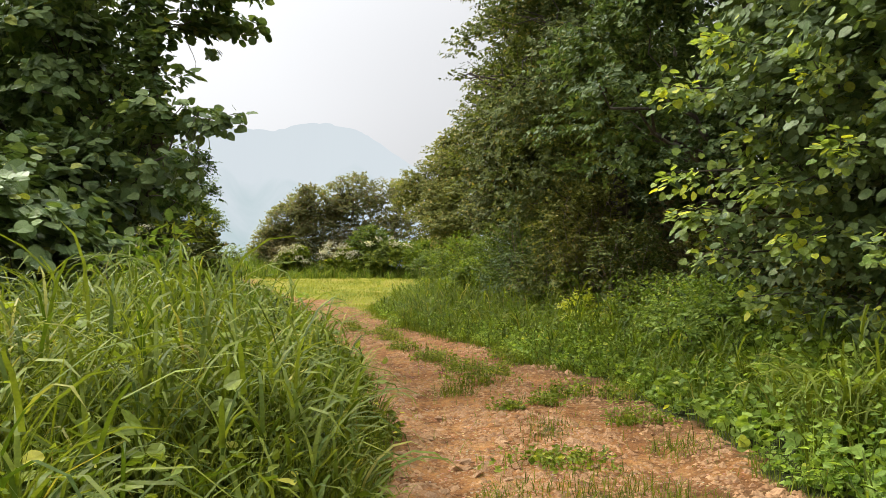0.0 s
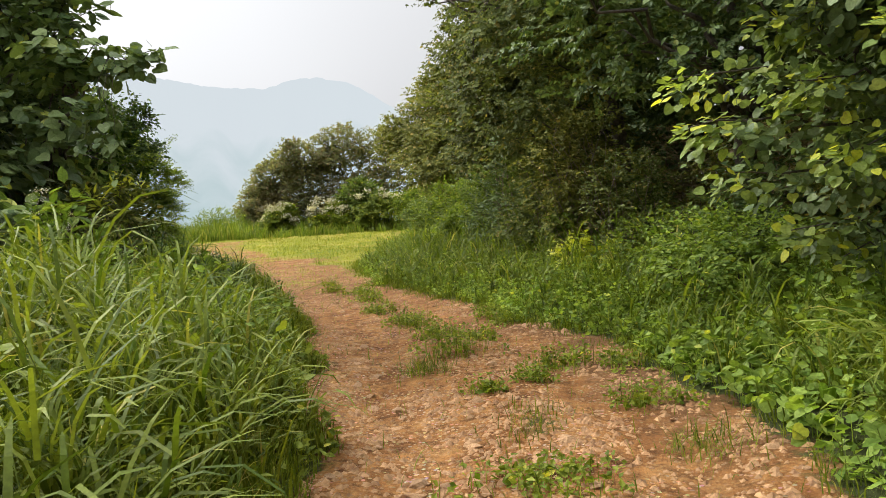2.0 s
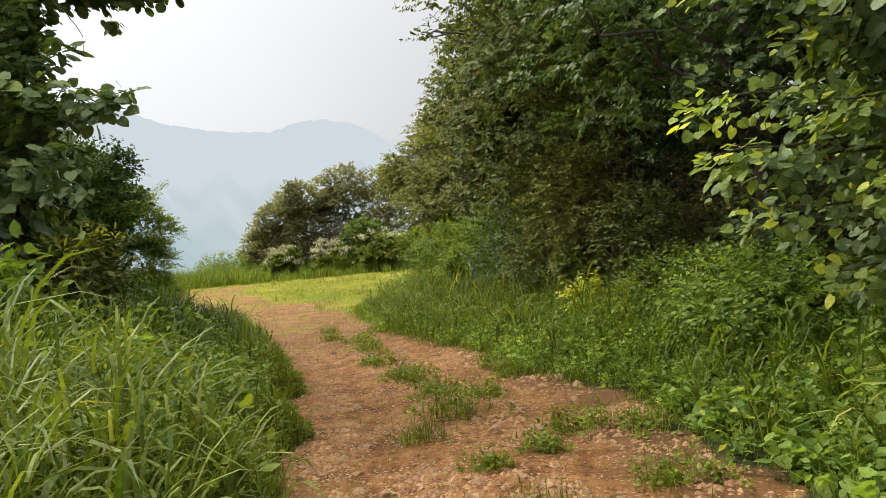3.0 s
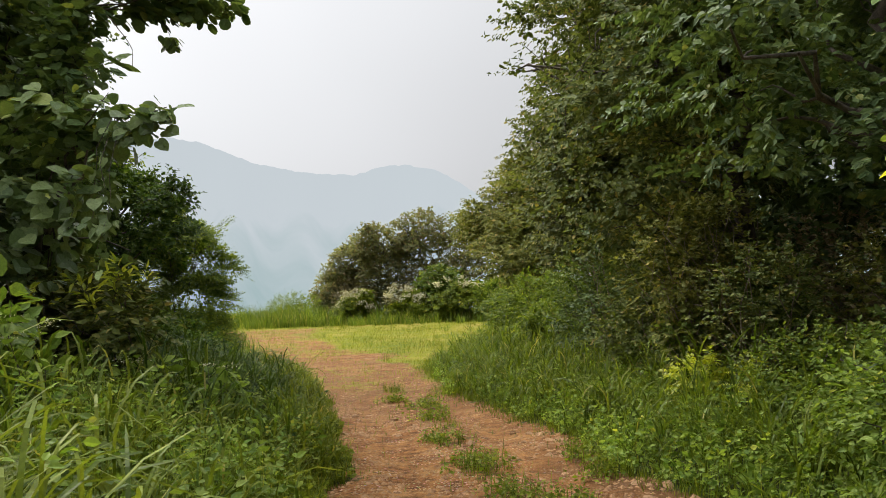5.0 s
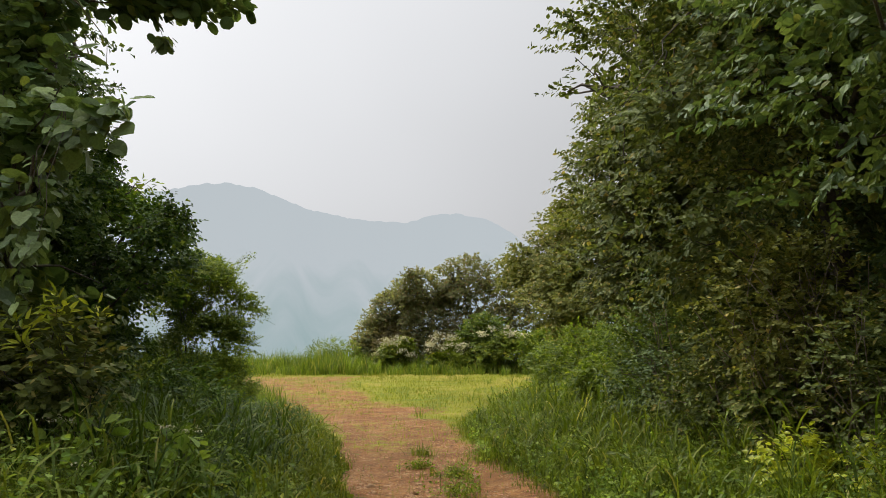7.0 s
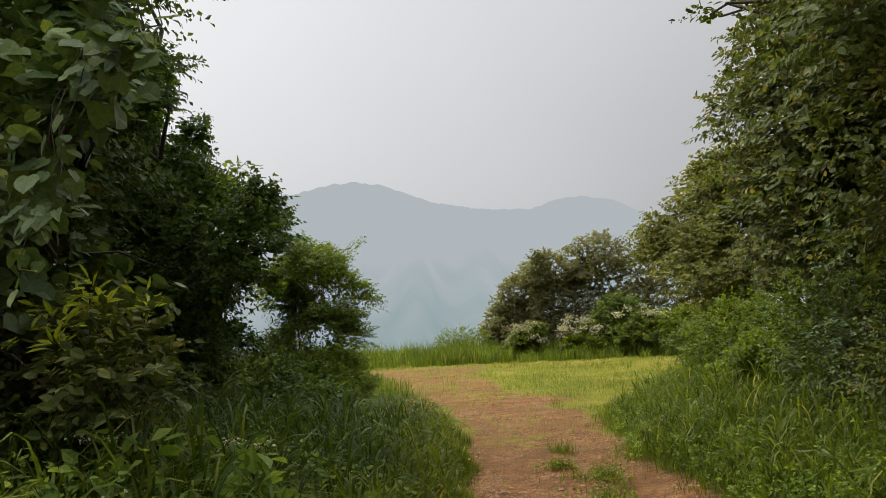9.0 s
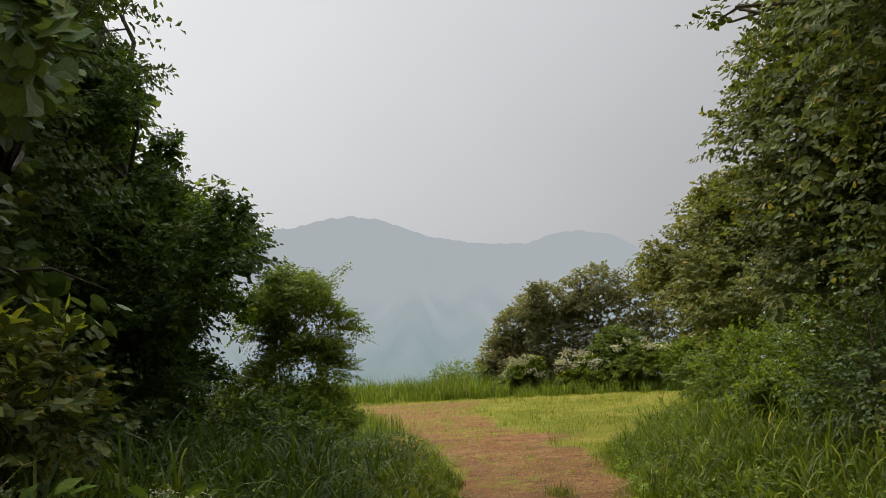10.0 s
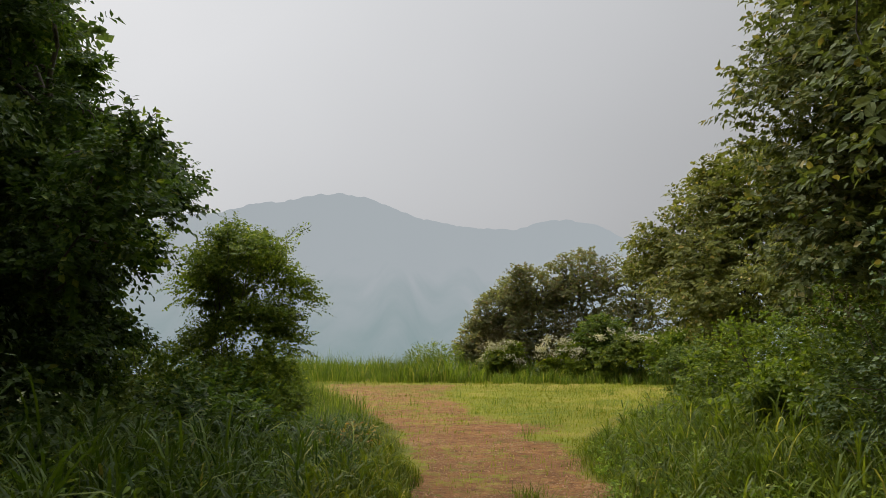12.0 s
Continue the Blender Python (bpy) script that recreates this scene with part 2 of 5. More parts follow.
ROUND_LEAF = leafy("rounded_leaf", (0.090, 0.138, 0.052), (0.218, 0.280, 0.118), (0.40, 0.44, 0.07), 0.06, 0.5, 0.28, gloss=0.2)
GREY_LEAF = leafy("grey_olive_leaf", (0.060, 0.085, 0.024), (0.164, 0.192, 0.057), (0.27, 0.23, 0.07), 0.07, 0.6, 0.28, gloss=0.12)
OAK = leafy("broad_leaf", (0.052, 0.070, 0.017), (0.156, 0.175, 0.048), (0.26, 0.22, 0.07), 0.08, 0.58, 0.28, gloss=0.13)
OAK_DARK = leafy("dull_green_leaf", (0.052, 0.090, 0.030), (0.148, 0.198, 0.070), (0.20, 0.21, 0.06), 0.03, 0.55, 0.24, gloss=0.16)
OLIVE = leafy("olive_leaf", (0.090, 0.108, 0.026), (0.235, 0.240, 0.066), (0.35, 0.28, 0.09), 0.06, 0.6, 0.34, gloss=0.1)
# darkened leaf colour: paints in the shade and backlight of the west side
WEST_LEAF = leafy("shaded_small_leaf", (0.028, 0.060, 0.010), (0.094, 0.150, 0.026), (0.19, 0.23, 0.045), 0.05, 0.5, 0.34, gloss=0.18)
# haze of distance put into paler, low-contrast leaf colours
FAR_OLIVE = leafy("haze_tinted_olive_leaf", (0.142, 0.150, 0.088), (0.196, 0.204, 0.112), (0.24, 0.18, 0.12), 0.18, 0.65, 0.55, gloss=0.02)
SHRUB = leafy("shrub_leaf", (0.064, 0.108, 0.017), (0.182, 0.240, 0.046), (0.30, 0.31, 0.06), 0.05, 0.55, 0.36, gloss=0.14)
FAR_GRASS = leafy("far_grass", (0.066, 0.108, 0.014), (0.170, 0.222, 0.034), (0.27, 0.26, 0.07), 0.08, 0.5, 0.42, gloss=0.15)
FEATHER = leafy("feathery_leaf", (0.074, 0.120, 0.013), (0.198, 0.256, 0.035), (0.31, 0.35, 0.05), 0.06, 0.5, 0.44, gloss=0.16)
YELLOW = leafy("yellow_leaf", (0.26, 0.33, 0.03), (0.46, 0.48, 0.05), None, 0.05, 0.45, 0.4)
BROWN = leafy("dry_leaf", (0.18, 0.15, 0.09), (0.33, 0.275, 0.17), (0.33, 0.26, 0.13), 0.1, 0.75, 0.3, gloss=0.08)
WHITE = leafy("cream_flower", (0.40, 0.38, 0.28), (0.64, 0.60, 0.46), None, 0.05, 0.6, 0.25)
# dry far leaves, likewise lightened to paint in the haze
FAR_DRY = leafy("haze_tinted_dry_leaf", (0.20, 0.175, 0.115), (0.32, 0.275, 0.18), (0.24, 0.24, 0.14), 0.2, 0.75, 0.5, gloss=0.03)
ORANGE = leafy("rusty_leaf", (0.15, 0.17, 0.03), (0.34, 0.28, 0.05), (0.45, 0.22, 0.05), 0.2, 0.5, 0.35)
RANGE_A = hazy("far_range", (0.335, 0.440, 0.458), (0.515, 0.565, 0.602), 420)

# ---- the lie of the land ----
LEFT_EDGE = ((-40, 0.1), (-3, 0.0), (2, 0.05), (5.4, -0.2), (6.8, -0.5), (9.5, -1.15), (13, -2.05), (15.8, -3.05), (16.7, -3.35), (20, -4.6), (21, -5.0), (23.5, -6.25), (26.5, -7.7), (29.9, -9.7), (32.7, -11.9), (40, -17.2), (46, -23), (60, -33))
RIGHT_EDGE = ((-40, 2.5), (5.5, 2.5), (6.5, 2.33), (8, 2.15), (9.6, 2.1), (10.5, 1.88), (12, 1.3), (13.1, 0.85), (14.9, 0.25), (16, 0.0), (18.1, -1.1), (20.3, -2.1), (23, -2.9), (25.7, -3.5), (29.5, -3.55), (34, -3.4), (60, -3.4))


def left_x(y):
    return np.interp(y, *zip(*LEFT_EDGE)) + 0.10 * np.sin(y * 2.1) + 0.06 * np.sin(y * 4.7 + 1)


def right_x(y):
    return np.interp(y, *zip(*RIGHT_EDGE)) + 0.12 * np.sin(y * 1.7 + 2) + 0.06 * np.sin(y * 5.3)


def ramp01(v, a_, b_):
    t = np.clip((v - a_) / (b_ - a_), 0, 1)
    return t * t * (3 - 2 * t)


def wave(x, y, s, k=0.0):
    """Smooth unevenness between about -1 and 1, s metres across."""
    x, y = x / s, y / s
    return (np.sin(x * 1.9 + 1.3 * np.sin(y * 1.1 + k) + k) + np.sin(y * 2.3 + 1.7 * np.sin(x * 0.9 - k)) + np.sin((x + y) * 1.3 + 2 * k)
            + np.sin(x * 4.1 - y * 3.7 + k)) / 4


def ground_z(x, y):
    x, y = np.asarray(x, float), np.asarray(y, float)
    z = 0.037 * np.clip(y - 20, 0, 32) * ramp01(y, 17, 25)
    lx, rx = left_x(y), right_x(y)
    bank = 1 - ramp01(y, 17, 26)
    z = z + 0.28 * ramp01(lx - x, 0.1, 2.6) * bank + 0.5 * ramp01(x - rx, 0.0, 4.5) + 0.6 * ramp01(x - rx, 4, 16)
    mid = (lx + rx) / 2 - 0.05
    road = (x > lx) & (x < rx) & (y < 23)
    rut = np.exp(-((x - mid - 0.75) / 0.3) ** 2) + np.exp(-((x - mid + 0.75) / 0.3) ** 2)
    z = z - np.where(road, 0.05 * rut, 0) * ramp01(24 - y, 0, 6)
    z = z + 0.008 * wave(x, y, 0.34, 2.0) + 0.022 * wave(x, y, 0.55) + 0.035 * wave(x, y, 2.1, 1.0)
    fall = np.maximum(ramp01(y, 56, 260), ramp01(-x, 34, 240))
    return z - 75 * fall


def bare(x, y):
    """1 on bare clay, 0 under closed grass."""
    x, y = np.asarray(x, float), np.asarray(y, float)
    lx, rx = left_x(y), right_x(y)
    mid = (lx + rx) / 2 + 0.05
    on = ramp01(x - lx, -0.12, 0.12) * ramp01(rx - x, -0.1, 0.15)
    strip = np.exp(-((x - mid) / 0.26) ** 2) * ramp01(wave(x, y, 1.1, 3.0), -0.2, 0.5)
    road = on * (1 - 0.6 * strip) * (1 - ramp01(y, 19.5, 24))
    # the wheel track that swings west over the meadow
    cx = np.interp(y, (18, 22, 25, 28, 32, 36, 40, 43, 45), (-2.6, -4.0, -5.5, -7.0, -9.6, -12.0, -14.6, -15.2, -15.5))
    w = np.interp(y, (18, 22, 25, 28, 32, 36, 40, 43, 45), (1.5, 1.6, 1.5, 1.6, 1.9, 2.3, 3.2, 3.0, 0.0))
    swing = ramp01(w - np.abs(x - cx) + 0.5 * wave(x, y, 1.7, 5.0), -0.35, 0.5) * ramp01(y, 17, 20) * ramp01(45 - y, 0, 2)
    spot = np.exp(-(((x + 5.9) / 1.1) ** 2 + ((y - 28) / 1.2) ** 2))
    return np.clip(np.maximum(np.maximum(road, swing * (0.78 + 0.3 * wave(x, y, 0.9, 2.0) - 0.15 * ramp01(y, 25, 32))), spot * 1.2), 0, 1)


# ---- mesh tools ----
def mesh_of(name, verts, tris, mat, smooth=False, attr=None):
    me = bpy.data.meshes.new(name)
    verts = np.ascontiguousarray(verts, dtype=np.float32)
    tris = np.ascontiguousarray(tris, dtype=np.int32)
    k = tris.shape[1]
    me.vertices.add(len(verts))
    me.vertices.foreach_set("co", verts.ravel())
    me.loops.add(tris.size)
    me.loops.foreach_set("vertex_index", tris.ravel())
    me.polygons.add(len(tris))
    me.polygons.foreach_set("loop_start", np.arange(0, tris.size, k, dtype=np.int32))
    me.polygons.foreach_set("use_smooth", np.full(len(tris), smooth, dtype=bool))
    for key, values in (attr or {}).items():
        me.attributes.new(key, "FLOAT", "POINT").data.foreach_set("value", np.ascontiguousarray(values, dtype=np.float32))
    me.update(calc_edges=True)
    me.materials.append(mat)
    return me


def thing(name, x, y, label, category, group="", kind="", z=None):
    """An Empty that stands on the ground."""
    ob = new(name)
    ob.empty_display_size = 0.2
    ob.location = (x, y, float(ground_z(x, y)) if z is None else z)
    return tagged(ob, label, category, group, kind)


def part(name, me, parent, label=""):
    ob = new(name, me)
    ob.parent = parent
    return tagged(ob, label)


def unit(v):
    return v / np.maximum(np.linalg.norm(v, axis=-1, keepdims=True), 1e-9)


def turned(axis, up):
    """Rotation matrices whose y runs along axis and whose z lies near up."""
    y = unit(axis)
    x = unit(np.cross(y, up))
    return np.stack([x, y, np.cross(x, y)], axis=-1)


def laid(shape, P, R, S):
    """Copies of a small shape (verts, tris), as arrays of verts and tris."""
    v, f = shape
    S = np.asarray(S, float)
    S = S[:, None, None] if S.ndim == 1 else S[:, None, :]
    out = np.einsum("mij,mkj->mki", R, v[None] * S) + P[:, None, :]
    tri = f[None] + (np.arange(len(P)) * len(v))[:, None, None]
    return out.reshape(-1, 3), tri.reshape(-1, f.shape[1])


LEAF = (np.array([(0, 0, 0), (0.34, 0.48, 0.08), (0, 1, -0.06), (-0.34, 0.48, 0.08)], float), np.array([(0, 1, 2), (0, 2, 3)]))
LEAF_OVAL = (np.array([(0, 0, 0), (0.27, 0.25, 0.05), (0.29, 0.6, 0.05), (0, 1, -0.1), (-0.29, 0.6, 0.05), (-0.27, 0.25, 0.05)], float),
             np.array([(0, 1, 2), (0, 2, 3), (0, 3, 4), (0, 4, 5)]))
HALF = [(0.2, -0.04, 0.03), (0.4, 0.04, 0.02), (0.51, 0.24, -0.02), (0.47, 0.48, 0.01), (0.37, 0.69, -0.02), (0.19, 0.87, -0.05)]
RIM = [(0, 0.05, 0)] + HALF + [(0, 1.0, -0.12)] + [(-x_, y_, z_) for x_, y_, z_ in HALF[::-1]]
LEAF_VINE = (np.array(RIM + [(0, 0.42, -0.06)], float), np.array([(14, i, (i + 1) % 14) for i in range(14)]))
LEAF_ROUND = (np.array([(0, 0, 0), (0.3, 0.1, 0.03), (0.47, 0.4, 0.0), (0.4, 0.75, -0.03), (0.1, 0.98, -0.08), (-0.1, 0.98, -0.08), (-0.4, 0.75, -0.03), (-0.47, 0.4, 0.0), (-0.3, 0.1, 0.03), (0, 0.5, -0.05)], float),
              np.array([(9, i, (i + 1) % 9) for i in range(9)]))
LEAF_LONG = (np.array([(0, 0, 0), (0.13, 0.3, 0.03), (0.12, 0.62, 0.0), (0, 1, -0.14), (-0.12, 0.62, 0.0), (-0.13, 0.3, 0.03)], float),
             np.array([(0, 1, 2), (0, 2, 3), (0, 3, 4), (0, 4, 5)]))


def blades(rng, P, length, width, lean, bend, stations=4, heading=None):
    """Grass blades: arching ribbons that taper to a point. P (n, 3), length (n,), lean and bend in radians (n,)."""
    n = len(P)
    az = rng.uniform(0, 2 * np.pi, n) if heading is None else heading
    s = np.linspace(0, 1, stations + 1)
    th = lean[:, None] + bend[:, None] * s[None] ** 1.7
    ds = length[:, None] / stations
    r = np.concatenate([np.zeros((n, 1)), np.cumsum(np.sin(th[:, :-1]) * ds, axis=1)], axis=1)
    z = np.concatenate([np.zeros((n, 1)), np.cumsum(np.cos(th[:, :-1]) * ds, axis=1)], axis=1)
    w = width[:, None] * np.sqrt(np.clip(1 - s ** 1.8, 0, 1))[None] * 0.5
    dx, dy = np.cos(az)[:, None], np.sin(az)[:, None]
    twist = rng.normal(0, 0.5, n)[:, None] * s[None]
    sx, sy, sz = -dy * np.cos(twist), dx * np.cos(twist), np.sin(twist)
    cx, cy, cz = P[:, 0:1] + dx * r, P[:, 1:2] + dy * r, P[:, 2:3] + z
    a_ = np.stack([cx + sx * w, cy + sy * w, cz + sz * w], -1)
    b_ = np.stack([cx - sx * w, cy - sy * w, cz - sz * w], -1)
    v = np.concatenate([a_[:, :-1], b_[:, :-1], a_[:, -1:]], axis=1)
    k = stations
    f = []
    for i in range(k - 1):
        f += [(i, i + 1, k + i + 1), (i, k + i + 1, k + i)]
    f.append((k - 1, 2 * k, 2 * k - 1))
    f = np.array(f)
    tri = f[None] + (np.arange(n) * (2 * k + 1))[:, None, None]
    return v.reshape(-1, 3), tri.reshape(-1, 3)


def joined(*pieces):
    vs, fs, at = [], [], 0
    for v, f in pieces:
        vs.append(v)
        fs.append(f + at)
        at += len(v)
    return np.concatenate(vs), np.concatenate(fs)


def tube(points, radii, sides=7, rng=None, rough=0.0):
    """A tapered, slightly uneven limb along the points: verts and tris."""
    p = np.asarray(points, float)
    d = unit(np.gradient(p, axis=0))
    ref = np.where(np.abs(d[:, 2:3]) > 0.9, np.array([[1.0, 0, 0]]), np.array([[0, 0, 1.0]]))
    u = unit(np.cross(d, ref))
    w = np.cross(d, u)
    ang = np.linspace(0, 2 * np.pi, sides, endpoint=False)
    rr = np.asarray(radii, float)[:, None] * (1 + (rng.normal(0, rough, (len(p), sides)) if rng is not None and rough else 0))
    v = p[:, None] + rr[..., None] * (np.cos(ang)[None, :, None] * u[:, None] + np.sin(ang)[None, :, None] * w[:, None])
    f = []
    for i in range(len(p) - 1):
        for j in range(sides):
            a_, b_ = i * sides + j, i * sides + (j + 1) % sides
            f += [(a_, b_, b_ + sides), (a_, b_ + sides, a_ + sides)]
    return v.reshape(-1, 3), np.array(f)


def bowed(rng, a_, b_, steps=7, sag=0.12, wob=0.05):
    """A crooked line from a to b."""
    a_, b_ = np.asarray(a_, float), np.asarray(b_, float)
    t = np.linspace(0, 1, steps)[:, None]
    ln = np.linalg.norm(b_ - a_)
    p = a_ + (b_ - a_) * t
    p[:, 2:3] += np.sin(t * np.pi) * sag * ln
    p[1:-1] += rng.normal(0, wob * ln / 2, (steps - 2, 3))
    return p


def sprays(rng, blobs, count, k, reach, leaf, shape=LEAF, droop=0.3, up=0.5, inner=0.25, clump=0.0, flat=0.7, side=0.9, lumps=0):
    """Leafy twigs over a crown made of blobs (centre, radii). Returns leaf geometry and the twig ends' roots."""
    dome = bool(lumps)
    if dome:
        # boughs: each mass breaks up into tilted leafy pads with shade between and beneath them
        heads = []
        for c, r in blobs:
            c, r = np.array(c, float), np.array(r, float)
            for i in range(max(4, int(lumps * np.prod(r) ** (2 / 3)))):
                w = unit(rng.normal(0, 1, 3) + np.array([0, 0, 0.1]))
                s = np.prod(r) ** (1 / 3) * rng.uniform(0.19, 0.39)
                heads.append((c + w * r * rng.uniform(0.5, 1.0), (s * 1.15, s * 1.15, s * 0.72), w))
        blobs = heads
    vol = np.array([np.prod(q[1]) ** (2 / 3) for q in blobs])
    pick = rng.choice(len(blobs), count, p=vol / vol.sum())
    C = np.array([q[0] for q in blobs], float)[pick]
    Q = np.array([q[1] for q in blobs], float)[pick]
    d = unit(rng.normal(0, 1, (count, 3)))
    if dome:
        d[:, 2] = np.where(rng.random(count) < 0.7, np.abs(d[:, 2]), d[:, 2])
    rad = np.where(rng.random(count) < inner, rng.uniform(0.15, 0.75, count), rng.uniform(0.72, 1.08, count))
    off = d * Q * rad[:, None]
    if dome:
        W = np.array([q[2] for q in blobs])[pick]
        # pads hang outwards: the side away from the trunk is the lower one
        off[:, 2] -= 0.42 * (off[:, 0] * W[:, 0] + off[:, 1] * W[:, 1])
    A = C + off
    big = np.where(rad < 0.72, 1.2, 1.0)
    if clump:
        keep = (wave(A[:, 0] + 0.7 * A[:, 2], A[:, 1] - 0.6 * A[:, 2], clump, 0.7) + 0.5 * wave(A[:, 0], A[:, 2], clump * 0.45, 2.0)) > -0.28 + rng.normal(0, 0.1, count)
        A, d, big = A[keep], d[keep], big[keep]
        if dome:
            W = W[keep]
    keep = A[:, 2] > ground_z(A[:, 0], A[:, 1]) + 0.05
    A, d, big = A[keep], d[keep], big[keep]
    m = len(A)
    jit = 0.22 if dome else 0.35
    if dome:
        lead = d + 0.7 * W[keep] * np.array([1, 1, 0.2])
    else:
        lead = d
    out = unit(lead + np.array([0, 0, up]) * rng.uniform(0.2, 1, (m, 1)) + rng.normal(0, jit, (m, 3)))
    L = reach * rng.uniform(0.6, 1.3, m)
    u = (np.arange(k) + 0.5) / k
    pos = A[:, None] + out[:, None] * (L[:, None] * u)[..., None]
    pos[..., 2] -= droop * (L[:, None] * u[None] ** 2)
    across = unit(np.cross(out, np.array([0, 0, 1.0])) + rng.normal(0, 0.15, (m, 3)))
    sgn = np.where(np.arange(k) % 2 == 0, 1.0, -1.0)
    axis = out[:, None] * 0.7 + across[:, None] * (side * sgn)[None, :, None] + rng.normal(0, 0.42 if dome else 0.3, (m, k, 3))
    axis[..., 2] -= droop * 0.9 + (0.3 if dome else 0)
    face = (0.35 * out + 0.85 * W[keep] * np.array([1, 1, 0.4])) if dome else out * 0.5
    nrm = np.array([0, 0, 0.72 if dome else 1.0]) * flat + face[:, None] + rng.normal(0, 0.36 if dome else 0.38, (m, k, 3))
    P, X, N = pos.reshape(-1, 3), axis.reshape(-1, 3), nrm.reshape(-1, 3)
    S = leaf * rng.uniform(0.6, 1.25, len(P)) * np.repeat(big, k)
    return laid(shape, P, turned(X, N), S), A, out, L


def tree(name, x, y, height, blobs, label, leaf_mat, seed, count=3000, k=9, reach=0.5, leaf=0.085, shape=LEAF_OVAL, trunk_r=0.13, limbs=9,
         droop=0.25, clump=0.0, group="", inner=0.3, category="tree", lean=(0, 0), twigs=120, bark=None, lumps=9):
    """A tree: tapered trunk, limbs into each mass of the crown, thin branches and leaves."""
    rng = np.random.default_rng(seed)
    t = thing(name, x, y, label, category, group)
    gz = t.location.z
    rel = [((bx - x, by - y, bz - gz), r) for (bx, by, bz), r in blobs]
    top = np.array([lean[0], lean[1], height])
    spine = bowed(rng, (0, 0, -0.15), top, 10, 0.0, 0.05)
    rr = trunk_r * np.linspace(1, 0.16, 10)
    rr[0] *= 1.5
    part("trunk", mesh_of("trunk", *tube(spine, rr, 9, rng, 0.06), bark or BARK, True), t)
    ends = []
    for i in range(limbs):
        c, r = rel[i % len(rel)]
        c, r = np.array(c), np.array(r)
        goal = c + r * rng.uniform(-0.55, 0.7, 3)
        h = np.clip(goal[2] - rng.uniform(0.5, 1.4), 0.25 * height, 0.9 * height)
        j = np.interp(h / height, np.linspace(0, 1, 10), np.arange(10))
        root = spine[int(j)] + (spine[min(int(j) + 1, 9)] - spine[int(j)]) * (j - int(j))
        line = bowed(rng, root, goal, 7, 0.05, 0.09)
        r0 = trunk_r * rng.uniform(0.3, 0.48)
        part("limb", mesh_of("limb", *tube(line, r0 * np.linspace(1, 0.2, 7), 6, rng, 0.05), bark or BARK, True), t)
        ends.append(line)
    # the crown's geometry is laid out in world places, then set back to the tree's foot
    (v, f), A, out, L = sprays(rng, blobs, count, k, reach, leaf, shape, droop, up=0.3, flat=0.95, clump=clump, inner=inner, lumps=lumps)
    part("crown", mesh_of("crown", v - np.array([x, y, gz]), f, leaf_mat, False), t)
    if twigs and len(A):
        sub = rng.choice(len(A), min(twigs, len(A)), replace=False)
        for i in sub:
            a_ = A[i] - np.array([x, y, gz])
            line = ends[int(np.argmin([np.min(np.linalg.norm(q - a_, axis=1)) for q in ends]))]
            root = line[np.argmin(np.linalg.norm(line - a_, axis=1))]
            if np.linalg.norm(root - a_) > 2.6:
                continue
            part("branch", mesh_of("branch", *tube(bowed(rng, root, a_ + out[i] * L[i] * 0.8, 5, 0.04, 0.1), np.linspace(0.016, 0.004, 5), 4), bark or BARK, True), t)
    return t


def bough(rng, t, root, goal, count, leaf, spread, mat, shape=LEAF_VINE, start=0.3, droop=0.35, sag=0.06, r0=0.022, bark=None, tip_mat=None):
    """One leafy branch of a tree or vine, from root to goal in world places."""
    o = np.array(t.location)
    line = bowed(rng, np.array(root) - o, np.array(goal) - o, 9, sag, 0.05)
    limb = part("limb", mesh_of("limb", *tube(line, r0 * np.linspace(1, 0.2, 9), 5), bark or BARK, True), t)
    u = start + (1 - start) * rng.random(count) ** 0.85
    at = np.stack([np.interp(u * 8, np.arange(9), line[:, i]) for i in range(3)], -1)
    d = unit(rng.normal(0, 1, (count, 3)) * np.array([1, 1, 0.55]))
    P = at + d * (spread * (1.1 - 0.6 * u) * rng.random(count) ** 0.6)[:, None]
    P[:, 2] -= droop * spread * rng.random(count)
    along = unit(line[-1] - line[0])
    X = d + along * 0.6 + rng.normal(0, 0.3, (count, 3)) - np.array([0, 0, droop])
    N = np.array([0, 0, 0.8]) + d * 0.4 + along * np.array([0.7, 0.7, 0.0]) + rng.normal(0, 0.32, (count, 3))
    size = leaf * rng.uniform(0.55, 1.2, count)
    if tip_mat:
        # pale young leaves at the shoot's end
        tip = u > np.sort(u)[int(count * 0.78)]
        part("young_leaves", mesh_of("young_leaves", *laid(shape, P[tip], turned(X[tip], N[tip]), size[tip] * 0.9), tip_mat), limb, "pale yellow-green young leaves")
        P, X, N, size = P[~tip], X[~tip], N[~tip], size[~tip]
    part("foliage", mesh_of("foliage", *laid(shape, P, turned(X, N), size), mat), limb)
    return limb


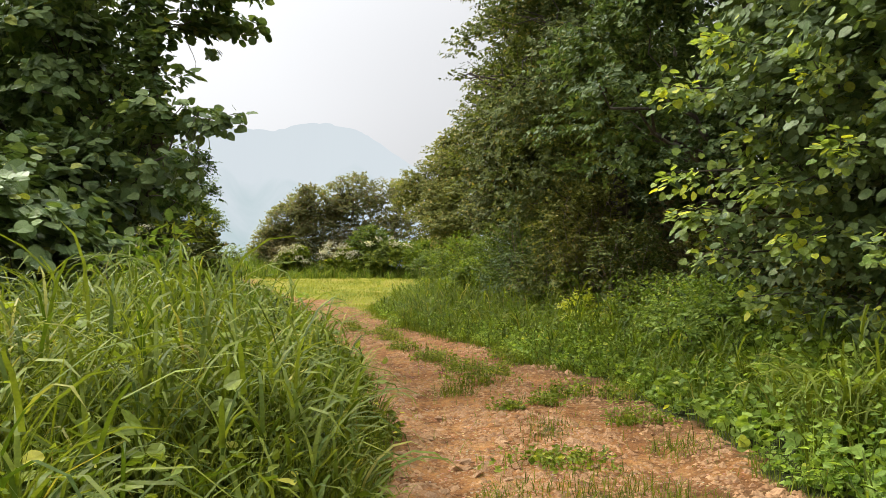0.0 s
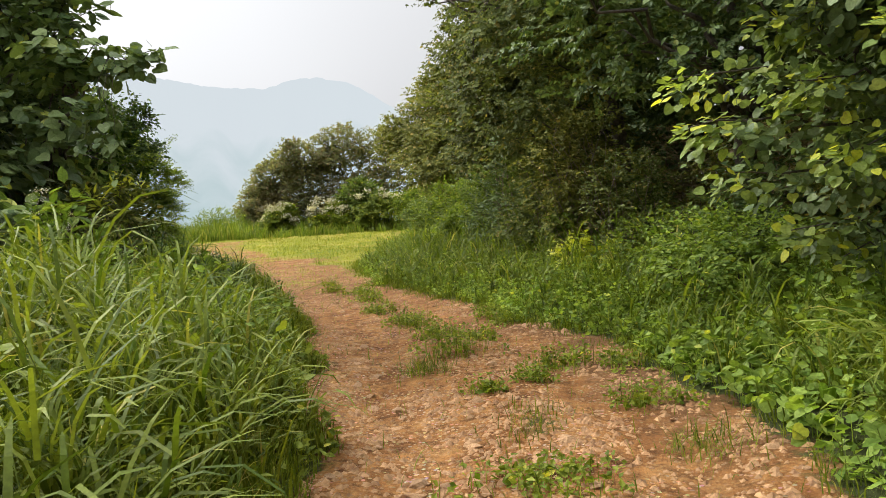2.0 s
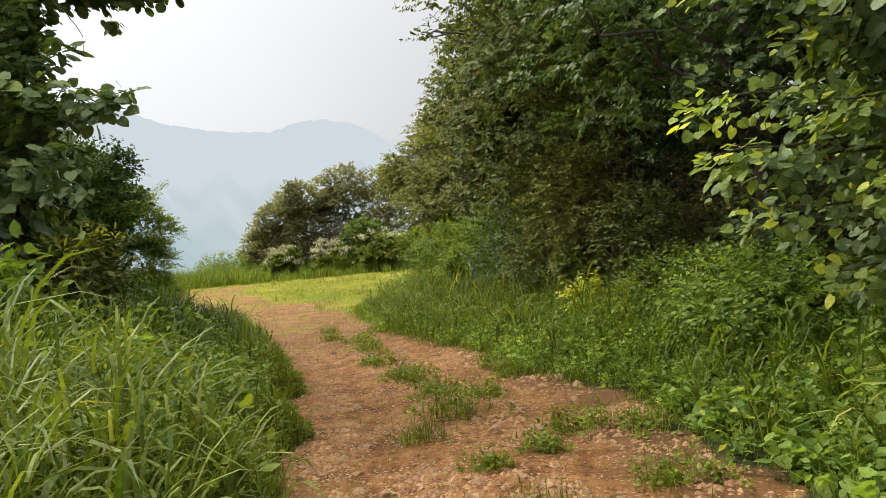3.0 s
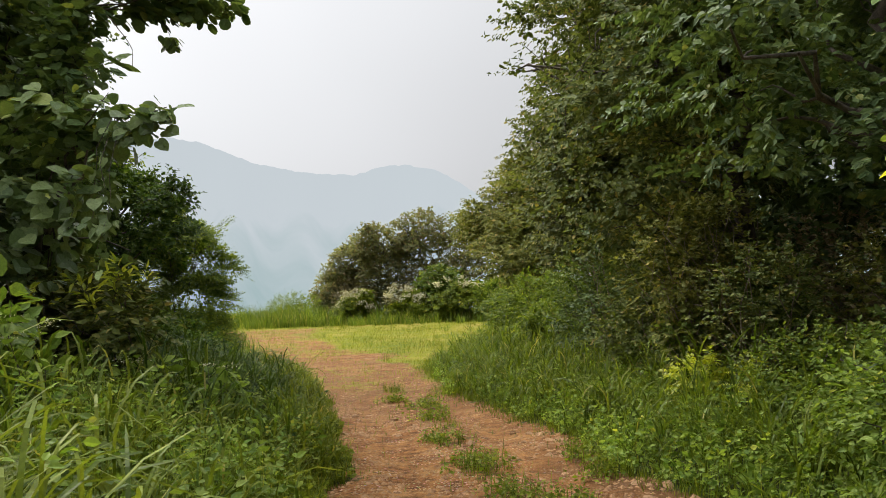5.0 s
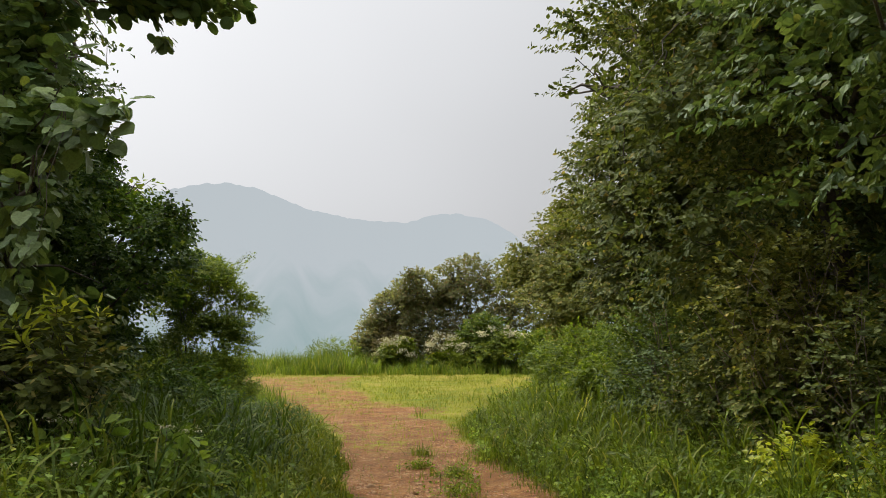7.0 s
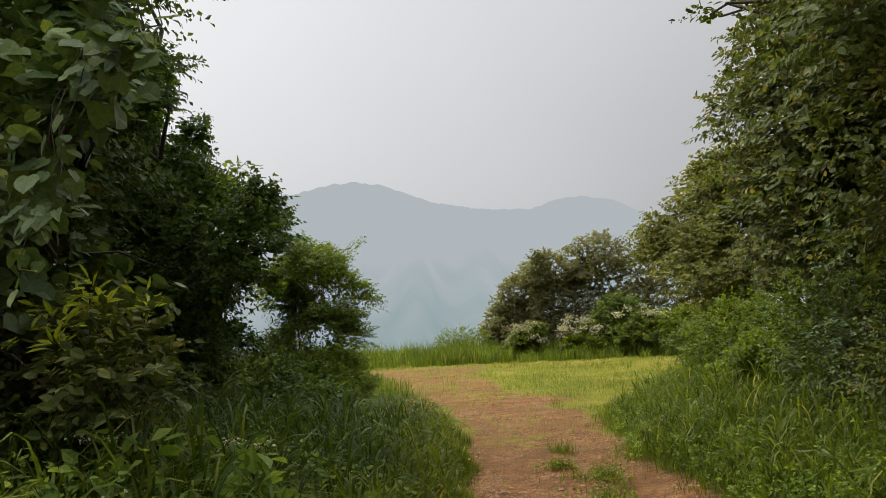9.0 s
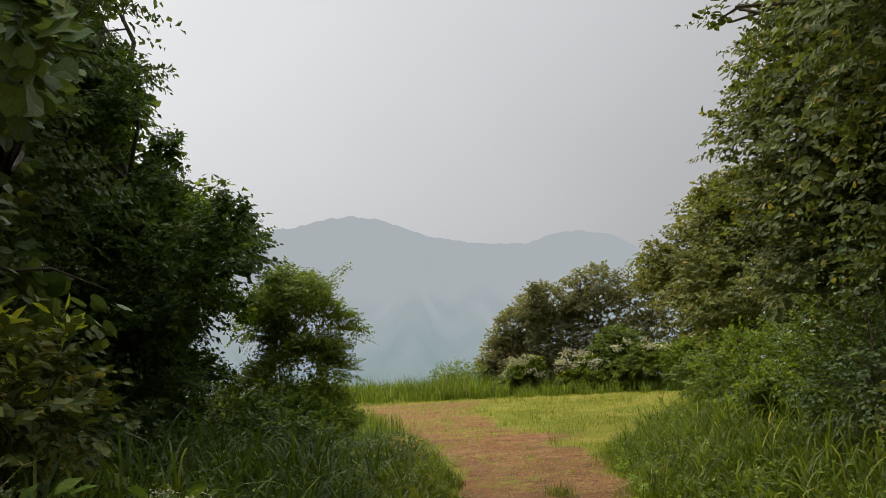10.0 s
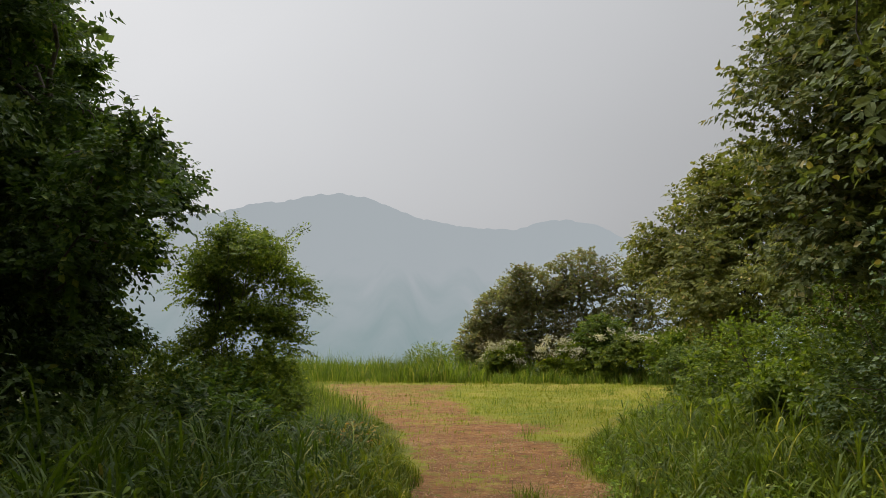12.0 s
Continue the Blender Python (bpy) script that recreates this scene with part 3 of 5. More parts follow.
def bush(name, x, y, blobs, label, leaf_mat, seed, count=900, k=8, reach=0.3, leaf=0.06, shape=LEAF, stems=14, droop=0.25, clump=0.0, group="", category="shrub",
         stem_mat=None, inner=0.3, up=0.5, side=0.9, stem_r=0.014, lumps=0, flat=0.7):
    """A shrub: several stems from one foot, and foliage."""
    rng = np.random.default_rng(seed)
    t = thing(name, x, y, label, category, group)
    o = np.array(t.location)
    (v, f), A, out, L = sprays(rng, blobs, count, k, reach, leaf, shape, droop, up=up, clump=clump, inner=inner, side=side, lumps=lumps, flat=flat)
    part("foliage", mesh_of("foliage", v - o, f, leaf_mat, False), t)
    for i in rng.choice(len(A), min(stems, len(A)), replace=False):
        foot = np.array([rng.normal(0, 0.16), rng.normal(0, 0.16), -0.05])
        part("stem", mesh_of("stem", *tube(bowed(rng, foot, A[i] + out[i] * L[i] * 0.7 - o, 8, 0.08, 0.06), stem_r * np.linspace(1, 0.25, 8), 5), stem_mat or BARK, True), t)
    return t


def stuff(name, geo, mat, label, category, smooth=False):
    return tagged(new(name, mesh_of(name, *geo, mat, smooth)), label, category, "", "stuff")


def on_ground(x, y, sink=0.02):
    return np.stack([x, y, ground_z(x, y) - sink], -1)


def tussocks(rng, x, y, per, r, h, width, lean=0.2, bend=1.2, stations=4):
    """Tufts of blades that spread out from their middles; h is each tuft's height."""
    n = len(x)
    an, ra = rng.uniform(0, 2 * np.pi, (n, per)), r * np.sqrt(rng.random((n, per)))
    px, py = (x[:, None] + np.cos(an) * ra).ravel(), (y[:, None] + np.sin(an) * ra).ravel()
    m = n * per
    ln = (h[:, None] * rng.uniform(0.55, 1.25, (n, per))).ravel()
    w = rng.uniform(*width, m) * np.clip(ln / 0.5, 0.5, 1.2)
    wind = rng.normal(0, 0.5, (n, 1))
    head = (an + wind + rng.normal(0, 0.5, (n, per))).ravel()
    return blades(rng, on_ground(px, py), ln, w, np.abs(rng.normal(lean, 0.15, m)), np.abs(rng.normal(bend, 0.5, m)), stations, head)


# ---- ground and distance ----
def spaced(lo, hi, step, out_lo, out_hi, grow=1.22):
    c = list(np.arange(lo, hi, step))
    s, x = step, c[-1]
    while x < out_hi:
        s *= grow
        x += s
        c.append(x)
    s, x = step, c[0]
    while x > out_lo:
        s *= grow
        x -= s
        c.insert(0, x)
    return np.array(c)


gx, gy = spaced(-13, 6, 0.22, -3000, 3000), spaced(-1, 34, 0.26, -3000, 3000)
XX, YY = np.meshgrid(gx, gy)
ZZ = ground_z(XX, YY)
nx, ny = len(gx), len(gy)
idx = np.arange(nx * ny).reshape(ny, nx)
quads = np.stack([idx[:-1, :-1], idx[:-1, 1:], idx[1:, 1:], idx[1:, :-1]], -1).reshape(-1, 4)
# last mask: damp along the east edge; beyond y 13 clay simply darker
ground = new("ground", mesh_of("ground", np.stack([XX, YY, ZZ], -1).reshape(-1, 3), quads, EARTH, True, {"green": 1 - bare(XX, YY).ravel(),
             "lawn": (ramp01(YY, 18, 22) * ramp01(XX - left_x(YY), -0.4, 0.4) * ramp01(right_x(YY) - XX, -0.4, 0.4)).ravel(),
             "damp_and_dark": (0.9 * ramp01(XX - right_x(YY), -0.85, -0.4) * (1 - ramp01(YY, 12, 16)) * ramp01(wave(XX, YY, 0.7, 4.0), -0.6, 0.2) + ramp01(YY, 13, 19) * (0.46 + 0.22 * wave(XX, YY, 1.2, 1.0) + 0.15 * wave(XX, YY, 0.5, 3.0)) * (1 - 0.5 * ramp01(YY, 24, 32))).ravel()}))
tagged(ground, "red clay track worn through a grassy hilltop clearing", "ground", "", "structure")

RIDGE = ((-95, 5.0), (-60, 7.5), (-48, 8.4), (-40, 9.3), (-35.7, 10.2), (-33, 11.2), (-30.8, 11.4), (-28, 11.85), (-26, 11.45), (-24.1, 10.85), (-22.1, 10.0), (-18.2, 9.45),
         (-16, 9.15), (-13.9, 9.65), (-11.8, 9.85), (-9.3, 9.05), (-6.7, 7.55), (-4, 6.2), (0, 5.2), (10, 4.6), (30, 5), (60, 4), (95, 3))


def mountain_range(far):
    az = np.linspace(-94, 94, 900)
    el = np.interp(az, *zip(*RIDGE))
    el = np.convolve(np.pad(el, 6, mode="edge"), np.ones(13) / 13, mode="valid")
    r0 = np.random.default_rng(3)
    for width, size in ((31, 0.10), (9, 0.05), (3, 0.025)):
        el = el + size * np.convolve(r0.normal(0, 1, len(az) + width - 1), np.ones(width), mode="valid") / np.sqrt(width)
    down = np.linspace(0, 1, 14)
    A, D = np.meshgrid(np.radians(az), down)
    top = far * np.tan(np.radians(el))[None]
    spur = np.sin(A * 38 + 2.2 * np.sin(A * 11)) + 0.6 * np.sin(A * 83 + 1.3)
    r = far - 1300 * D + 130 * spur * np.sin(D * np.pi)
    z = 1.5 + (top + 90) * (1 - D) ** 1.25 - 90
    i = np.arange(A.size).reshape(A.shape)
    q = np.stack([i[:-1, :-1], i[1:, :-1], i[1:, 1:], i[:-1, 1:]], -1).reshape(-1, 4)
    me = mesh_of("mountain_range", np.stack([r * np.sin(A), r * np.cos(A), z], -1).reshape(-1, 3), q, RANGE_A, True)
    return tagged(new("backdrop", me), "wooded mountain range with its pale blue haze painted in", "mountains", "", "structure")


mountain_range(2700)


# ---- the trees on the east side ----
FOREST = "trees beside the track"
tree("tree", 3.9, 12.2, 9.0, [((3.7, 12.2, 4.8), (2.1, 2.0, 1.9)), ((3.9, 12.6, 7.4), (2.2, 2.2, 1.9)), ((2.5, 12.9, 3.3), (1.0, 1.1, 0.7)), ((2.1, 11.0, 3.7), (0.7, 0.7, 0.45)), ((3.3, 11.8, 2.5), (0.9, 0.9, 0.6))],
     "tall broadleaf tree with dense dark green foliage beside the track", OAK_DARK, 11, 5600, 12, 0.34, 0.088, LEAF_OVAL, trunk_r=0.16, group=FOREST, limbs=11)
layered = tree("tree", 3.0, 17.3, 9.4, [((1.95, 17.2, 5.3), (2.15, 2.0, 1.7)), ((2.1, 17.5, 7.8), (2.0, 1.9, 1.7)), ((1.7, 17.4, 3.4), (1.8, 1.6, 1.2)), ((-0.1, 18.7, 5.7), (0.6, 0.55, 0.4))],
     "tall broadleaf tree with layered olive green branches over the track", GREY_LEAF, 12, 5400, 10, 0.34, 0.09, LEAF_OVAL, trunk_r=0.17, group=FOREST, limbs=12, lumps=12)
rng = np.random.default_rng(112)
for goal in ((1.0, 16.6, 2.7), (1.3, 16.0, 3.3), (1.1, 16.4, 4.0), (1.7, 15.8, 2.6), (2.1, 15.7, 3.6), (2.5, 15.6, 3.0), (1.7, 16.0, 4.5), (2.3, 15.8, 4.3)):
    bough(rng, layered, (2.7, 17.2, goal[2] - 0.2), goal, 330, 0.085, 0.5, OLIVE, LEAF_OVAL, start=0.3, droop=0.2)
tree("tree", 2.6, 21.8, 9.0, [((1.25, 21.8, 4.9), (2.2, 2.0, 1.6)), ((1.9, 22, 7.2), (1.8, 1.9, 1.7)), ((1.2, 21.6, 3.2), (1.6, 1.5, 1.0))],
     "tall broadleaf tree with ragged olive green crown", OAK, 13, 4800, 12, 0.36, 0.10, LEAF, trunk_r=0.16, group=FOREST, limbs=11)
tree("tree", -0.6, 31.5, 6.2, [((-1.5, 31.8, 4.4), (2.1, 2.0, 1.2)), ((-0.5, 31.2, 5.6), (1.7, 1.7, 1.1)), ((-1.2, 30.6, 3.1), (1.9, 1.9, 0.9)), ((0.9, 29, 3.6), (1.6, 1.6, 1.4))],
     "spreading young tree with yellowish olive foliage at the meadow's edge", OLIVE, 14, 4600, 11, 0.42, 0.11, LEAF, trunk_r=0.11, group=FOREST, limbs=10)
for i, (fx, fy, fh) in enumerate(((6.6, 9.0, 9), (7.2, 14.5, 10), (5.8, 19.5, 10), (5.6, 25.5, 10), (3.0, 28.0, 8.5), (2.4, 35.0, 8), (7.5, 5.0, 9), (10.5, 11.5, 10), (10, 19, 11))):
    tree("tree", fx, fy, fh, [((fx - 0.3, fy, fh * 0.45), (2.2, 2.2, fh * 0.22)), ((fx, fy, fh * 0.78), (2.3, 2.3, fh * 0.2)), ((fx - 0.5, fy, fh * 0.22), (1.6, 2.0, 1.1))],
         "tall tree in the dark wood behind the track", OAK_DARK, 30 + i, 1350, 9, 0.6, 0.22, LEAF, trunk_r=0.15, group=FOREST, limbs=8, twigs=40)

# ---- vine-hung tree by the near right verge ----
east_vine = tree("vine_covered_tree", 5.2, 9.3, 6.4, [((4.1, 8.5, 3.0), (1.1, 1.3, 1.0)), ((4.5, 9.6, 4.6), (1.5, 1.4, 1.2)), ((4.7, 7.4, 2.0), (0.9, 1.1, 0.7)), ((4.7, 6.9, 3.7), (1.3, 1.2, 1.2)),
      ((5.0, 8.0, 5.6), (1.6, 1.6, 1.2)), ((3.6, 8.9, 1.9), (0.6, 0.7, 0.6))],
     "tree smothered in broad rounded leaves, pale at the shoot tips", ROUND_LEAF, 15, 2900, 8, 0.40, 0.10, LEAF_ROUND, trunk_r=0.10, limbs=9, droop=0.15, clump=0, group="", twigs=90, lumps=12)
rng = np.random.default_rng(115)
for goal, count in (((2.05, 7.95, 3.2), 150), ((2.5, 8.3, 3.75), 150), ((2.7, 7.8, 4.35), 150), ((2.15, 8.25, 2.35), 130), ((2.2, 8.0, 1.95), 120), ((2.45, 8.05, 1.6), 90), ((2.8, 7.9, 2.75), 150), ((2.9, 7.7, 2.2), 140),
                    ((2.85, 7.9, 1.15), 90), ((3.1, 7.4, 1.75), 130), ((3.2, 7.2, 3.2), 150), ((3.3, 7.2, 4.0), 150), ((3.3, 6.9, 2.5), 150), ((3.5, 6.7, 1.6), 110), ((3.7, 6.5, 2.9), 140), ((3.9, 6.4, 2.1), 130),
                    ((3.2, 7.8, 0.95), 60), ((3.6, 7.2, 1.05), 60), ((4.2, 6.3, 3.5), 120)):
    root = (np.interp(goal[0], (2, 4.2), (4.3, 5.0)), 8.9, goal[2] - 0.15)
    bough(rng, east_vine, root, goal, int(count * 2.3), 0.094, 0.42, ROUND_LEAF, LEAF_VINE, start=0.2, droop=0.3, sag=0.04, tip_mat=VINE_LIGHT)

# ---- shrubs on the east side ----
THICKET = "shrubs under the trees"
bush("shrub", -0.4, 25.2, [((-0.6, 25.2, 1.5), (1.1, 1.1, 0.9)), ((0.2, 24.6, 1.2), (1.1, 1.0, 0.9)), ((-0.7, 24.9, 0.8), (1.2, 1.0, 0.6))], "rounded yellow-green shrub at the corner of the track", FEATHER, 51, 2300, 11, 0.26, 0.07, group=THICKET, stems=24, inner=0.2)
bush("shrub", 0.9, 24.0, [((0.9, 24.0, 1.8), (1.3, 1.1, 1.1)), ((1.8, 23.2, 1.5), (1.1, 1.0, 1.0))], "twiggy shrub with thin grey stems and sparse leaves", SHRUB, 52, 1500, 10, 0.3, 0.07, group=THICKET, stems=70, stem_mat=TWIG)
bush("shrub", 1.6, 20.5, [((1.9, 20.2, 1.4), (1.1, 1.0, 1.1)), ((0.9, 20.9, 1.3), (0.9, 0.9, 0.95))], "leafy green shrub at the foot of the trees", SHRUB, 53, 1400, 10, 0.3, 0.08, group=THICKET, stems=22)
bush("shrub", 2.7, 17.2, [((2.6, 17.1, 1.3), (1.0, 1.1, 0.9))], "half-bare shrub of dry brown twigs under the trees", BROWN, 54, 350, 6, 0.4, 0.06, group=THICKET, stems=70, stem_mat=TWIG)
bush("shrub", 0.3, 22.6, [((0.2, 22.6, 1.3), (0.9, 0.9, 1.0)), ((-0.5, 23.4, 0.8), (0.8, 0.8, 0.7))], "yellowish green shrub behind the verge grass", FEATHER, 48, 900, 11, 0.3, 0.075, group=THICKET, stems=20, lumps=9)
bush("shrub", 2.0, 18.3, [((1.9, 18.3, 1.15), (0.9, 0.9, 0.9))], "leafy green shrub at the foot of the trees", SHRUB, 49, 900, 10, 0.3, 0.08, group=THICKET, stems=20, lumps=9)
bush("shrub", 1.3, 19.2, [((1.3, 19.2, 1.6), (0.9, 0.9, 1.1)), ((0.7, 19.9, 1.2), (0.7, 0.7, 0.8))], "twiggy dark shrub with bare pale stems behind the verge grass", OAK_DARK, 41, 650, 10, 0.3, 0.07, LEAF, 80, group=THICKET, stem_mat=TWIG)
bush("shrub", 1.9, 16.8, [((1.9, 16.8, 1.6), (0.8, 0.8, 1.1)), ((1.5, 17.6, 1.1), (0.7, 0.7, 0.7))], "green shrub tangled with thin dry stems", GREY_LEAF, 42, 1200, 10, 0.3, 0.075, LEAF, 50, group=THICKET, stem_mat=TWIG)
bush("shrub", 2.7, 14.6, [((2.7, 14.6, 1.4), (0.6, 0.7, 0.8))], "thin shrub with bare stems at the wood's edge", GREY_LEAF, 43, 450, 9, 0.3, 0.07, LEAF, 44, group=THICKET, stem_mat=TWIG)
bush("shrub", 2.6, 19.2, [((2.6, 19.2, 2.2), (1.0, 0.9, 1.2))], "tall olive-leaved shrub hiding the trunks", OLIVE, 47, 900, 10, 0.32, 0.08, LEAF, 18, group=THICKET, lumps=10, stem_mat=TWIG)
bush("shrub", 2.1, 15.4, [((1.8, 15.5, 2.2), (0.55, 0.5, 0.75)), ((2.3, 15.3, 2.0), (0.5, 0.5, 0.8)), ((2.1, 15.4, 1.3), (0.5, 0.5, 0.6))], "olive shrub with many thin pale stems", OLIVE, 44, 620, 10, 0.3, 0.075, LEAF, 60, group=THICKET, stem_mat=TWIG)
bush("shrub", 2.6, 15.6, [((2.6, 15.6, 1.1), (0.9, 0.8, 0.8))], "leafy green shrub at the foot of the trees", SHRUB, 50, 800, 10, 0.3, 0.08, group=THICKET, stems=18, lumps=9)
bush("shrub", 1.95, 14.4, [((1.9, 14.4, 0.7), (0.26, 0.24, 0.22))], "small bush with bright yellow-green leaves", YELLOW, 55, 130, 7, 0.22, 0.07, LEAF_OVAL, 8, group=THICKET)
bush("shrub", 2.35, 13.9, [((2.4, 13.9, 0.68), (0.22, 0.2, 0.2))], "small bush with bright yellow-green leaves", YELLOW, 56, 80, 7, 0.2, 0.065, LEAF_OVAL, 7, group=THICKET)
bush("shrub", 3.1, 10.7, [((3.2, 10.7, 0.8), (0.85, 0.95, 0.42))], "low bluish-green shrub on the bank", HERB, 57, 700, 8, 0.28, 0.06, LEAF_OVAL, 14, group=THICKET)
bush("shrub", 3.0, 13.2, [((3.1, 13.2, 0.8), (0.8, 0.9, 0.45))], "low dark green shrub on the bank", SHRUB, 58, 480, 8, 0.28, 0.06, LEAF_OVAL, 14, group=THICKET)
bush("shrub", -2.3, 36.5, [((-2.2, 36.5, 1.9), (1.3, 1.2, 1.2)), ((-0.8, 35.5, 2.0), (1.4, 1.2, 1.3))], "bright green shrub at the meadow's edge", SHRUB, 59, 1500, 9, 0.35, 0.11, lumps=9, group=THICKET, stems=20)

for i, (ux, uy, ur, uh) in enumerate(((5.0, 10.6, 1.0, 1.6), (5.2, 13.0, 1.1, 2.2), (3.9, 11.6, 0.7, 1.5), (4.7, 15.2, 1.0, 2.0), (4.6, 18.2, 1.1, 2.2), (4.4, 21.5, 1.2, 2.4), (3.4, 24.5, 1.2, 2.6), (1.6, 27.5, 1.4, 2.6), (6.0, 11.5, 1.4, 2.2),
                                       (6.2, 16.5, 1.4, 2.4), (5.2, 7.4, 1.0, 1.3), (6.0, 4.6, 1.3, 1.9), (8.2, 8.8, 1.5, 2.2), (7.8, 21, 1.6, 3))):
    g = float(ground_z(ux, uy))
    bush("shrub", ux, uy, [((ux, uy, g + uh * 0.5), (ur, ur, uh * 0.52))], "shaded undergrowth shrub with thin bare twigs", BROWN if i in (1, 4, 7, 9) else OLIVE if i in (0, 3, 5) else OAK_DARK, 110 + i, 520, 9, 0.4, 0.085, LEAF, 26, group=THICKET, stem_mat=TWIG)

# the wood goes on behind
for i, (ux, uy, ur, uh) in enumerate(((9.0, 12.5, 1.8, 3.4), (8.6, 16.5, 1.8, 3.6), (7.4, 19.0, 1.7, 3.2), (7.0, 23.5, 1.8, 3.4), (5.2, 28.5, 1.9, 3.2), (9.8, 6.0, 1.7, 3.0), (11.5, 15.0, 2.0, 4.0), (4.4, 33.0, 1.9, 3.0), (12, 9, 2.0, 4.0), (10.5, 22, 2, 4))):
    g = float(ground_z(ux, uy))
    bush("shrub", ux, uy, [((ux, uy, g + uh * 0.5), (ur, ur, uh * 0.5))], "tall shaded thicket deep in the wood", OAK_DARK if i % 2 else BROWN, 130 + i, 400, 9, 0.6, 0.2, LEAF, 12, group=THICKET, stem_mat=TWIG, inner=0.5)

# ---- the west side ----
WEST = "shrubs on the west side"
west_vine = tree("vine_covered_tree", -5.5, 13.0, 7.8, [((-6.7, 13.2, 7.0), (1.6, 1.6, 1.1)), ((-6.4, 12.8, 5.2), (0.6, 0.6, 1.2)), ((-6.8, 12.6, 4.6), (0.9, 0.9, 1.2)), ((-4.7, 12.1, 3.5), (0.55, 0.55, 0.4)),
      ((-5.5, 12.5, 2.8), (0.8, 0.8, 0.9))],
     "tree hung with broad dark vine leaves, trunk half hidden", VINE, 61, 1350, 8, 0.42, 0.145, LEAF_VINE, trunk_r=0.15, limbs=11, droop=0.3, clump=0, twigs=90, lumps=12)
rng = np.random.default_rng(161)
for root, goal, count, leaf, spread, mat in (((-5.4, 12.9, 3.3), (-3.2, 11.42, 3.62), 150, 0.165, 0.36, VINE), ((-5.4, 12.7, 2.9), (-4.1, 11.9, 3.95), 80, 0.155, 0.34, VINE), ((-5.0, 12.5, 2.5), (-4.1, 11.3, 3.0), 50, 0.17, 0.3, VINE)):
    bough(rng, west_vine, root, goal, count, leaf, spread, mat)
for goal, count in (((-3.76, 14.44, 5.62), 70), ((-4.05, 14.3, 5.6), 70), ((-4.35, 14.2, 5.65), 70), ((-4.7, 14.0, 5.7), 70), ((-3.9, 14.5, 5.85), 80), ((-4.2, 13.6, 6.05), 100), ((-3.7, 14.2, 6.2), 100), ((-4.3, 14.2, 6.3), 110), ((-4.8, 13.0, 6.3), 120)):
    bough(rng, west_vine, (-5.6, 13.1, goal[2] - 0.3), goal, count, 0.165, 0.27, OAK_DARK, LEAF_ROUND, start=0.5, droop=0.25, r0=0.016)
bough(rng, west_vine, (-4.6, 13.95, 5.45), (-4.51, 14.11, 5.15), 16, 0.16, 0.14, OAK_DARK, LEAF_ROUND, start=0.5, droop=0.4, r0=0.006, sag=0)
for goal in ((-4.75, 12.8, 5.3), (-4.9, 12.65, 4.85), (-4.95, 12.9, 5.7)):
    bough(rng, west_vine, (-5.5, 12.9, goal[2] - 0.5), goal, 75, 0.16, 0.32, OAK_DARK, start=0.2, droop=0.4, r0=0.012)
bough(rng, west_vine, (-5.4, 12.8, 4.0), (-4.2, 12.25, 4.42), 34, 0.19, 0.24, OAK_DARK, start=0.3, droop=0.4, r0=0.012)
bough(rng, west_vine, (-5.5, 12.95, 1.8), (-5.35, 13.0, 7.2), 330, 0.125, 0.36, OAK_DARK, start=0.03, r0=0.012, droop=0.6)
for goal in ((-4.95, 12.45, 5.2), (-5.1, 12.5, 5.9)):
    bough(rng, west_vine, (-5.2, 12.5, 2.6), goal, 230, 0.13, 0.3, VINE, start=0.1, r0=0.010, droop=0.6)
for goal in ((-5.3, 12.75, 7.4), (-5.5, 12.7, 6.6), (-5.45, 12.7, 5.2)):
    bough(rng, west_vine, (-5.4, 12.75, 2.0), goal, 190, 0.12, 0.3, VINE, start=0.1, r0=0.010, droop=0.6)
bough(rng, west_vine, (-5.8, 12.8, 2.2), (-6.0, 12.6, 7.2), 330, 0.15, 0.5, VINE, start=0.05, r0=0.012, droop=0.6)
for goal in ((-3.8, 11.1, 2.3), (-3.6, 11.0, 2.15), (-4.2, 11.3, 2.4)):
    bough(rng, west_vine, (-3.9, 11.7, 3.7), goal, 26, 0.12, 0.18, VINE, start=0.25, droop=0.8, sag=-0.05, r0=0.005)
twig = bowed(rng, (1.2, -0.8, 4.6), (1.1, -0.12, 4.45), 6, 0.03, 0.02)
part("dry_twig", mesh_of("dry_twig", *tube(np.concatenate([twig, [[1.09, -0.1, 4.4], [1.07, -0.07, 4.22]]]), np.linspace(0.007, 0.003, 8), 5), TWIG, True), west_vine, "thin bent dry twig")
bush("vine_mound", -5.2, 10.4, [((-5.5, 10.7, 1.1), (1.0, 1.0, 0.75)), ((-6.2, 9.6, 1.6), (1.7, 1.7, 1.2)), ((-6.8, 11.8, 2.0), (1.6, 1.6, 1.4))], "mound of broad-leaved vine over bushes beside the track", VINE, 62, 1250, 8, 0.42, 0.165,
     LEAF_VINE, 20, category="vine", droop=0.2, flat=1.6, lumps=10)
sumac = bush("shrub", -4.8, 12.6, [((-5.0, 12.6, 1.6), (0.65, 0.5, 0.45)), ((-3.95, 12.0, 1.6), (0.22, 0.22, 0.35))], "long-leaved shrub with yellowish shoot tips", OAK, 63, 420, 11, 0.36, 0.09, LEAF_OVAL, 16, group=WEST)
rng = np.random.default_rng(163)
